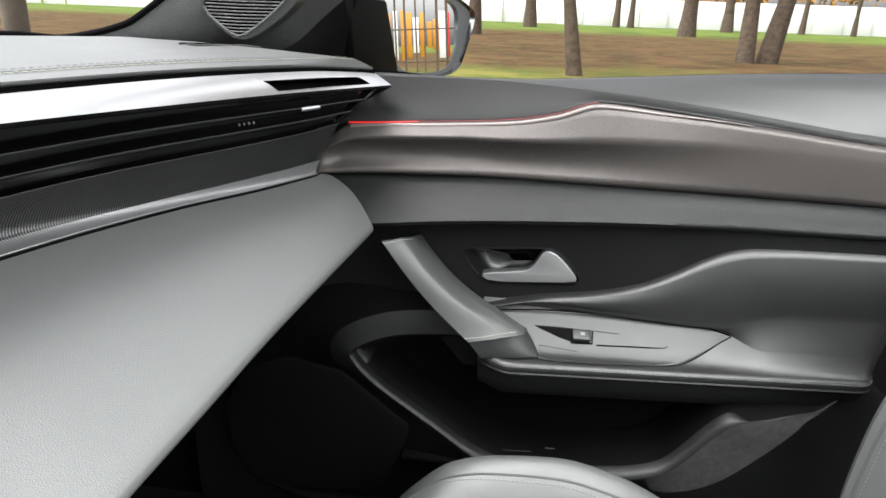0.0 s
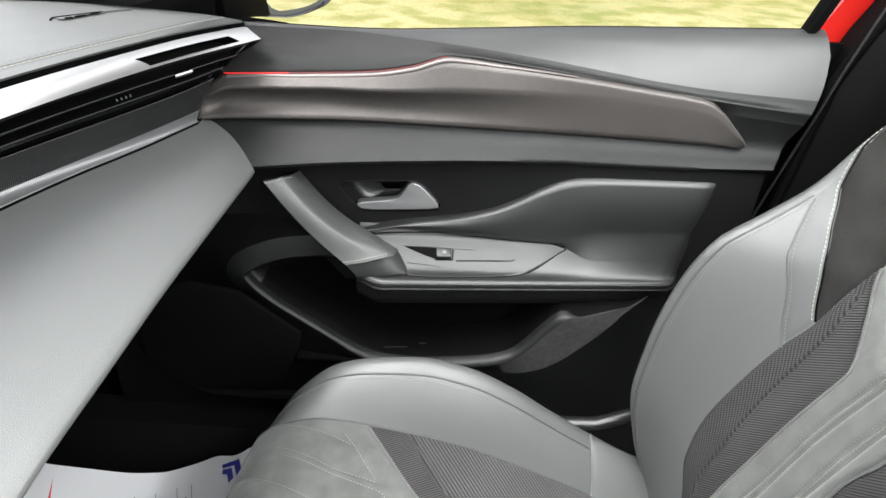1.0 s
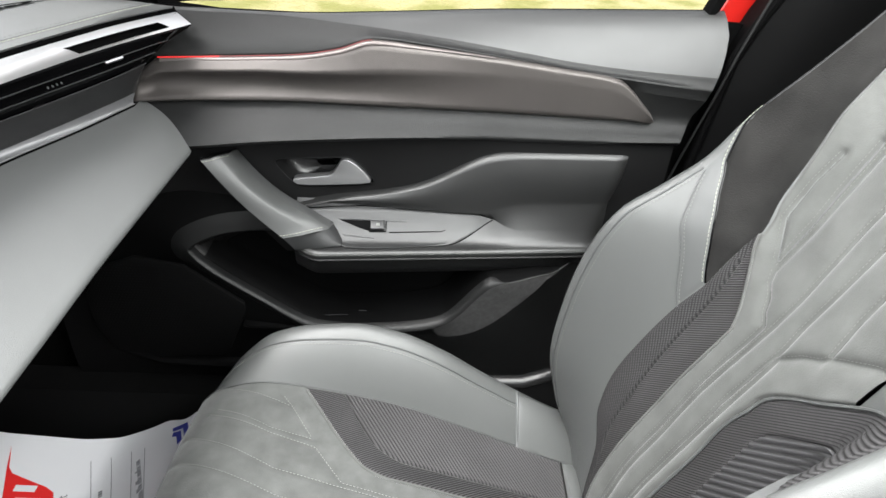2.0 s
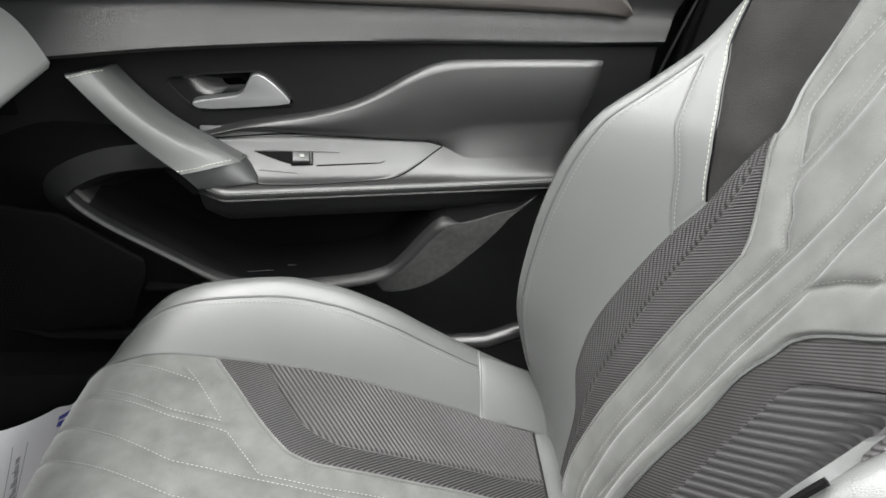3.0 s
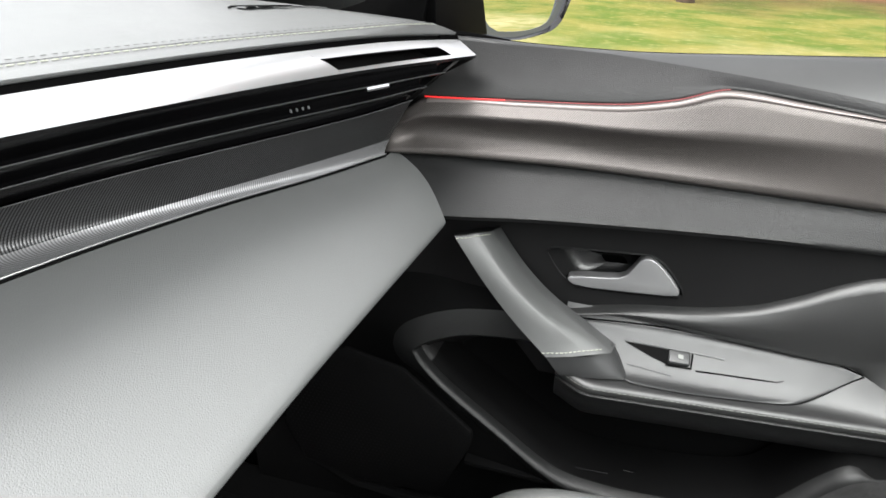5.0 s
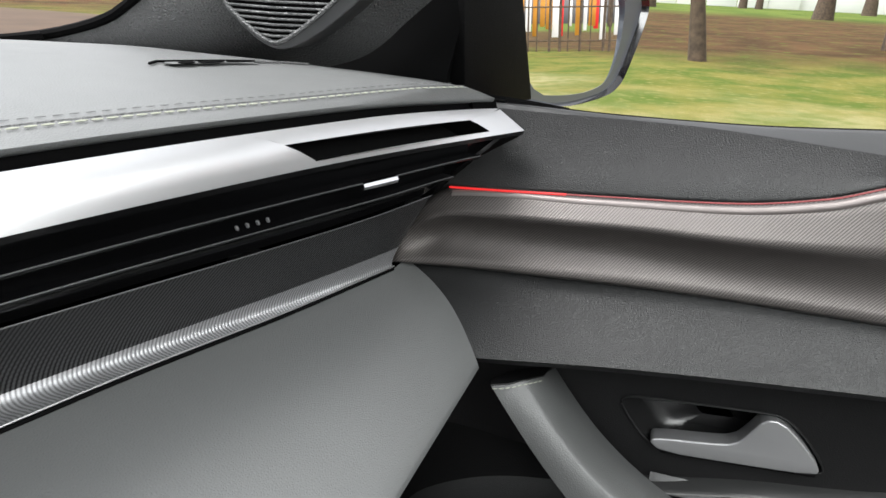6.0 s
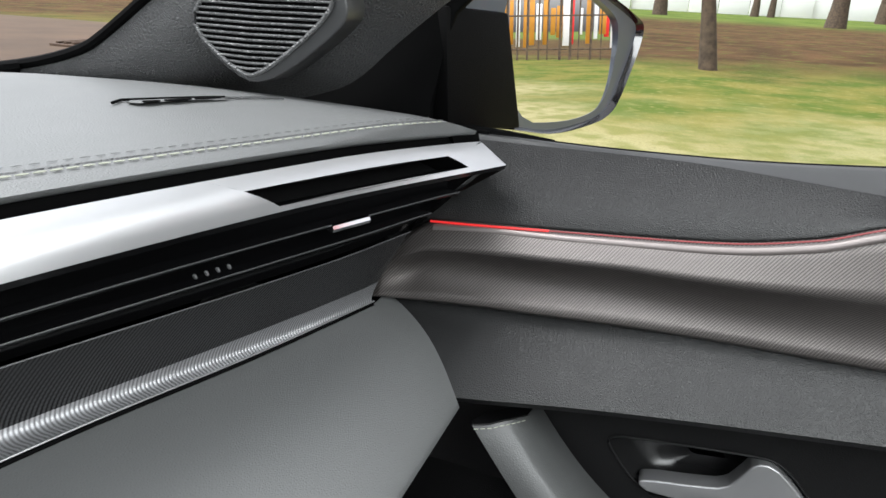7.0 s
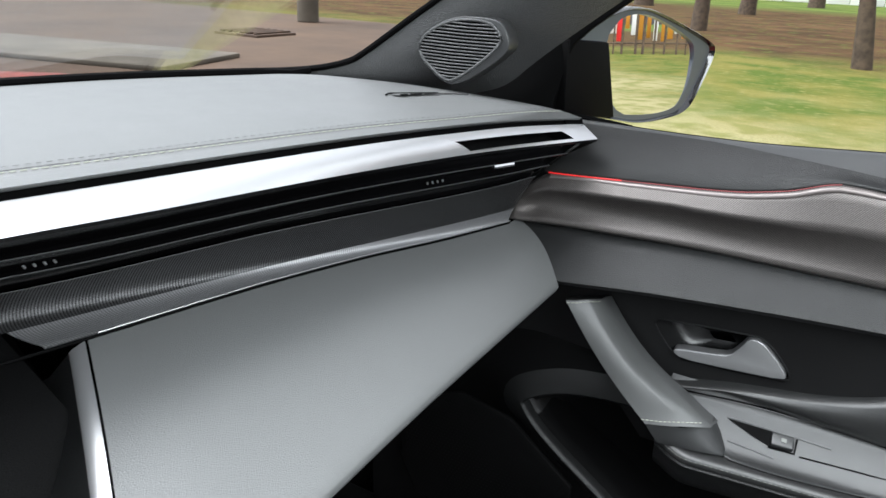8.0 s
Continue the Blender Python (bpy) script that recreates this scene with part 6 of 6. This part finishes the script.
part("ridge_seam", tube([on_back(0.5565, z, 0.0004) for z in lin(0.48, 0.83, 100)], 0.0011, 6), M_SEAT_DK, seat)


def smooth_line(pts, fn, n=8, up=0.0012):
    out = []
    for a, b in zip(pts, pts[1:]):
        for k in range(n):
            out.append(fn(a[0] + (b[0] - a[0]) * k / n, a[1] + (b[1] - a[1]) * k / n, up))
    out.append(fn(*pts[-1], up))
    return out


def on_seat(x, y, up=0.0012):
    return tuple(Vector(cushion(x, y)) + Vector((0, 0, up)))


def sew(name, pts, fn):
    if fn is on_seat:
        (x0, y0), (x1, y1) = pts[0], pts[1]
        x_min = -0.150 - nose(abs(y0 - SC)) + 0.003
        if x0 < x_min:
            pts = [(x_min, y0 + (y1 - y0) * (x_min - x0) / (x1 - x0))] + pts[1:]
    part(name, stitch(smooth_line(pts if fn is on_seat else [(a + 0.0024, b) for a, b in pts], fn, 10, -0.0014 if fn is on_seat else 0.0022), 0.0024, 0.0040, 0.0004), M_THREAD_W if fn is on_seat else M_THREAD_S, seat)


for pts in BACK_LINES:
    part("seam", tube(smooth_line(pts, on_back, 6, -0.0011), 0.0011, 6), M_GROOVE, seat)
PIPE = [(KR(z) - 0.0035, z) for z in lin(0.789, 0.41, 40)]
part("knit_piping", tube(smooth_line(PIPE, on_back, 3, 0.0052), 0.0016, 6), M_SUEDE, seat)
for pts in BACK_LINES:
    sew("backrest_stitching", pts, on_back)
for pts in SEAT_LINES:
    sew("cushion_stitching", pts, on_seat)
part("knit_edge", tube([on_seat(v, KN_B(v) - 0.0014, 0.0003) for v in lin(-0.006, 0.318, 80)], 0.0018, 6), M_SUEDE, seat)
part("knit_edge", tube([on_seat(v, CK(v) + 0.0014, 0.0003) for v in lin(0.019, 0.318, 80)], 0.0018, 6), M_SUEDE, seat)


# ---- paper on the cabin floor ----
def paper_z(x, y):
    return 0.345 + 0.13 * min(max((x + 0.30) / 0.156, 0), 1) ** 1.5 + 0.005 * math.sin(14 * x + 2) * smooth((y - 0.45) / 0.15)


sheet = thing("paper_mat", "white printed paper mat with red and blue print, on the floor", "paper mat")
PAPER_END = sp((-0.70, 0.66), (-0.543, 0.624), (-0.44, 0.598), (-0.35, 0.5965), (-0.278, 0.604), (-0.221, 0.592), (-0.165, 0.547), (-0.14, 0.535))
rows = []
for x in lin(-0.70, -0.142, 60):
    end = PAPER_END(x)
    rows.append([(x, 0.16 + (end - 0.16) * s, paper_z(x, 0.16 + (end - 0.16) * s)) for s in lin(0, 1, 24)])
part("sheet", loft(rows, (0, 0, -0.0008)), M_PAPER, sheet)


def print_shape(name, outline, material, label=""):
    """Ink on the paper: an outline in plan, draped on the sheet."""
    bm = bmesh.new()
    bm.faces.new([bm.verts.new((x, y, 0)) for x, y in outline])
    bmesh.ops.triangulate(bm, faces=bm.faces[:])
    bmesh.ops.subdivide_edges(bm, edges=bm.edges[:], cuts=5, use_grid_fill=True)
    for v in bm.verts:
        v.co.z = paper_z(v.co.x, v.co.y) + 0.0007
    return part(name, bm, material, sheet, label)


def print_bar(a, b, w, material, name="printed_bar"):
    a, b = Vector(a), Vector(b)
    n = Vector((-(b - a).y, (b - a).x)).normalized() * w / 2
    return print_shape(name, [tuple(a + n), tuple(a - n), tuple(b - n), tuple(b + n)], material)


print_shape("red_logo_shape", [(-0.431, 0.577), (-0.4165, 0.541), (-0.408, 0.532), (-0.389, 0.525), (-0.356, 0.5135), (-0.342, 0.505), (-0.338, 0.495), (-0.313, 0.4265), (-0.365, 0.4325), (-0.380, 0.440), (-0.386, 0.452), (-0.4195, 0.541)], M_INK_RED, "red logo block")
for a, b in (((-0.366, 0.448), (-0.330, 0.444)), ((-0.378, 0.468), (-0.342, 0.468)), ((-0.386, 0.490), (-0.352, 0.490)), ((-0.394, 0.509), (-0.366, 0.509))):
    p = print_bar(a, b, 0.010, M_PAPER)
    p.location.z = 0.0006
for a, b in (((-0.349, 0.408), (-0.312, 0.412)), ((-0.343, 0.391), (-0.304, 0.395)), ((-0.336, 0.372), (-0.296, 0.376)), ((-0.329, 0.352), (-0.288, 0.356)), ((-0.322, 0.332), (-0.28, 0.336))):
    print_bar(a, b, 0.011, M_INK_BLUE, "blue_logo_bar")


def line_of_bars(start, end, height, seed):
    """A printed line that cannot be given in letters: short bars of its size, word by word."""
    a, b = Vector(start), Vector(end)
    along_it, side = (b - a).normalized(), Vector((-(b - a).y, (b - a).x)).normalized()
    rnd, at = random.Random(seed), 0.0
    while at < (b - a).length - height * 0.4:
        w = height * rnd.uniform(0.28, 0.5)
        tall = rnd.choice((0.62, 0.62, 0.62, 0.95))
        foot = a + along_it * (at + w / 2)
        print_bar(foot, foot + side * height * tall, w, M_INK)
        at += w + height * (0.42 if rnd.random() < 0.12 else 0.16)


line_of_bars((-0.221, 0.372), (-0.281, 0.511), 0.0085, 3)
line_of_bars((-0.185, 0.430), (-0.238, 0.540), 0.0085, 4)
for a, b in (((-0.317, 0.559), (-0.25, 0.40)), ((-0.292, 0.566), (-0.22, 0.40)), ((-0.262, 0.566), (-0.20, 0.42)), ((-0.238, 0.558), (-0.19, 0.44))):
    print_bar(a, b, 0.0008, M_INK, "printed_rule")
print_shape("blue_mark", [(-0.193, 0.556), (-0.163, 0.536), (-0.150, 0.505), (-0.156, 0.503), (-0.168, 0.531), (-0.190, 0.547)], M_INK_BLUE)
print_shape("blue_mark", [(-0.188, 0.543), (-0.171, 0.530), (-0.160, 0.504), (-0.166, 0.502), (-0.176, 0.525), (-0.186, 0.534)], M_INK_BLUE)


def words(text, start, end, material):
    """A line of print along the sheet from start to end, in plan."""
    c = bpy.data.curves.new("print", "FONT")
    c.body, c.size = text, 1.0
    ob = new("print", c)
    me = bpy.data.meshes.new_from_object(ob.evaluated_get(bpy.context.evaluated_depsgraph_get()))
    bpy.data.objects.remove(ob)
    length = max(v.co.x for v in me.vertices)
    a, b = Vector(start), Vector(end)
    d = (b - a) / length
    n = Vector((-d.y, d.x)) * 1.15
    for v in me.vertices:
        p = a + d * v.co.x + n * v.co.y
        v.co = (p.x, p.y, paper_z(p.x, p.y) + 0.0008)
    me.materials.append(material)
    ob = new("printed_words", me)
    ob.parent = sheet
    return ob


words("Do\u011fru Bilgi Uygun Fiyat", (-0.272, 0.366), (-0.3235, 0.503), M_INK)


# ---- outdoors ----
ground = tagged(mesh_ob("ground", loft([[(x, y, -0.02) for x in lin(-900, 900, 37)] for y in lin(-900, 900, 37)]), M_GROUND), "grass and bare brown earth stretching to the trees", "ground", kind="structure")


def trunk(name, x, y, height, r, lean, label, fork=False):
    t = thing(name, label, "tree")
    rnd = random.Random(int(x * 10 + y * 100))
    pts = [(x + lean * s * height + 0.05 * math.sin(3 * s + x), y + 0.06 * math.sin(4 * s + y), -0.05 + s * height) for s in lin(0, 1, 12)]
    part("trunk", tube(pts, r, 10, taper=[1.25 - 0.25 * min(1, i / 2) - 0.045 * i for i in range(12)]), M_BARK, t)
    for k in range(5):
        i = 6 + k
        a = rnd.uniform(0, 6.28)
        p = Vector(pts[i])
        q = p + Vector((math.cos(a), math.sin(a), 0.8)) * rnd.uniform(0.8, 1.6)
        part("limb", tube([tuple(p), tuple(p.lerp(q, 0.5) + Vector((0, 0, 0.1))), tuple(q)], r * 0.35, 6, taper=[1, 0.7, 0.3]), M_BARK, t)
    bm = bmesh.new()
    for k in range(700):
        a, b2, rad = rnd.uniform(0, 6.28), rnd.uniform(-0.5, 1.2), rnd.uniform(0.6, 2.6)
        c = Vector(pts[-1]) + Vector((math.cos(a) * rad, math.sin(a) * rad, b2 * 1.6))
        s = rnd.uniform(0.06, 0.14)
        u = Vector((rnd.uniform(-1, 1), rnd.uniform(-1, 1), rnd.uniform(-1, 1))).normalized()
        v = u.orthogonal().normalized()
        bm.faces.new([bm.verts.new(c + u * s), bm.verts.new(c + v * s * 0.6), bm.verts.new(c - u * s), bm.verts.new(c - v * s * 0.6)])
    part("crown", bm, M_LEAF if rnd.random() < 0.5 else M_LEAF_G, t)
    return t


for x, y, h, r, lean in ((0.46, 12.6, 6, 0.12, -0.17), (5.05, 19.2, 8, 0.20, -0.03), (5.65, 19.5, 8, 0.23, 0.14), (-3.6, 34, 9, 0.30, 0.02), (-9.0, 38, 9, 0.42, -0.02), (8.25, 46.0, 9, 0.48, 0.03), (-3.1, 19.4, 8, 0.17, 0.0),
                         (-1.6, 58, 9, 0.48, -0.03), (6.5, 75, 9, 0.34, 0.0), (7.9, 75, 9, 0.30, 0.02), (16.2, 70, 9, 0.5, 0.0), (24.7, 76, 9, 0.28, 0.02), (29.6, 76, 9, 0.24, 0.0), (20, 30, 8, 0.3, 0.03), (-14, 26, 9, 0.3, 0.0), (-20, 44, 9, 0.35, 0.03)):
    trunk("tree", x, y, h, r, lean, "brown park tree with a bare trunk on worn ground")

# white hoarding along the far side of the park, with a red banner
hoarding = thing("hoarding", "long white hoarding beyond the park trees", "hoarding", kind="structure")
shared = None
for k in range(70):
    x = -100 + k * 3.0
    if shared is None:
        pn = part("panel", box((2.96, 0.08, 2.9), (0, 0, 1.45), 0.02), M_WALL, hoarding)
        shared = pn.data
    else:
        pn = new("panel", shared)
        pn.parent = hoarding
    pn.location = (x, 82 + 0.4 * math.sin(k), 0)
bm = bmesh.new()
rnd = random.Random(5)
for k in range(9000):
    x = rnd.uniform(-60, 110)
    h = 3.0 + 2.5 * noise.noise(Vector((x * 0.12, 3, 0))) + rnd.uniform(0, 5)
    c = Vector((x, 94 + rnd.uniform(-4, 6), h))
    s = rnd.uniform(0.25, 0.6)
    u = Vector((rnd.uniform(-1, 1), rnd.uniform(-1, 1), rnd.uniform(-1, 1))).normalized()
    v = u.orthogonal().normalized()
    bm.faces.new([bm.verts.new(c + u * s), bm.verts.new(c + v * s * 0.6), bm.verts.new(c - u * s), bm.verts.new(c - v * s * 0.6)])
woods = tagged(mesh_ob("far_woods", bm, M_LEAF), "orange autumn trees far beyond the hoarding", "woods", kind="stuff")

# paved ground ahead of the car
tagged(mesh_ob("pavement", loft([[(x, y, -0.012) for x in lin(-70, -3.4, 12)] for y in lin(-40, 13, 12)], (0, 0, -0.004)), M_PAVE), "brown-grey paved ground ahead of the car", "pavement", kind="structure")
tagged(mesh_ob("kerb", box((0.28, 26, 0.14), (-3.4, 0, 0.05), 0.02), M_CONC), "pale concrete kerb between paving and grass", "kerb", kind="structure")
slab = thing("concrete_slab", "pale worn concrete slab lying on the paving", "slab")
part("slab", box((3.4, 1.5, 0.06), (-7.6, 5.2, 0.015), 0.02, (0, 0, 14)), M_CONC, slab)
grate = thing("drain_grate", "rusty brown drain grate in the paving", "drain grate")
part("surround", box((0.9, 0.9, 0.05), (-8.1, 8.7, 0.0), 0.01), M_RUST, grate)
for k in range(6):
    part("bar", box((0.06, 0.8, 0.04), (-8.45 + 0.14 * k, 8.7, 0.035), 0.01), M_RUST, grate)
post = thing("post", "pale round post standing on the paving", "post")
part("shaft", tube([(-9.4, 11.6, 0), (-9.4, 11.6, 4.5)], 0.22, 14), M_CONC, post)

# fence and play bars on the grass behind the car, seen in the mirror
fence = thing("park_fence", "dark park fence with red, orange and white boards", "fence")
FA, FB = Vector((27.0, 3.0)), Vector((15.0, 28.0))
rnd = random.Random(8)
for k in range(75):
    p = FA.lerp(FB, (k + rnd.uniform(-0.25, 0.25)) / 75)
    part("post", tube([(p.x, p.y, -0.05), (p.x + rnd.uniform(-0.03, 0.03), p.y, 2.6)], rnd.uniform(0.025, 0.06), 6), M_BARK, fence)
for z in (0.35, 1.5):
    part("rail", tube([(FA.x, FA.y, z), (FB.x, FB.y, z)], 0.03, 6), M_BARK, fence)
for k in range(110):
    p = FA.lerp(FB, (k + 0.5) / 110) + Vector((0.9, 0.45)) * rnd.uniform(0.3, 1.4)
    m = rnd.choice((M_INK_RED, M_YELLOW, M_WHITE, M_BARK, M_WHITE, M_YELLOW, M_WHITE))
    part("board", box((0.06, rnd.uniform(0.10, 0.26), rnd.uniform(0.9, 1.9)), (p.x, p.y, 1.30), 0.01, (0, 0, 26)), m, fence)
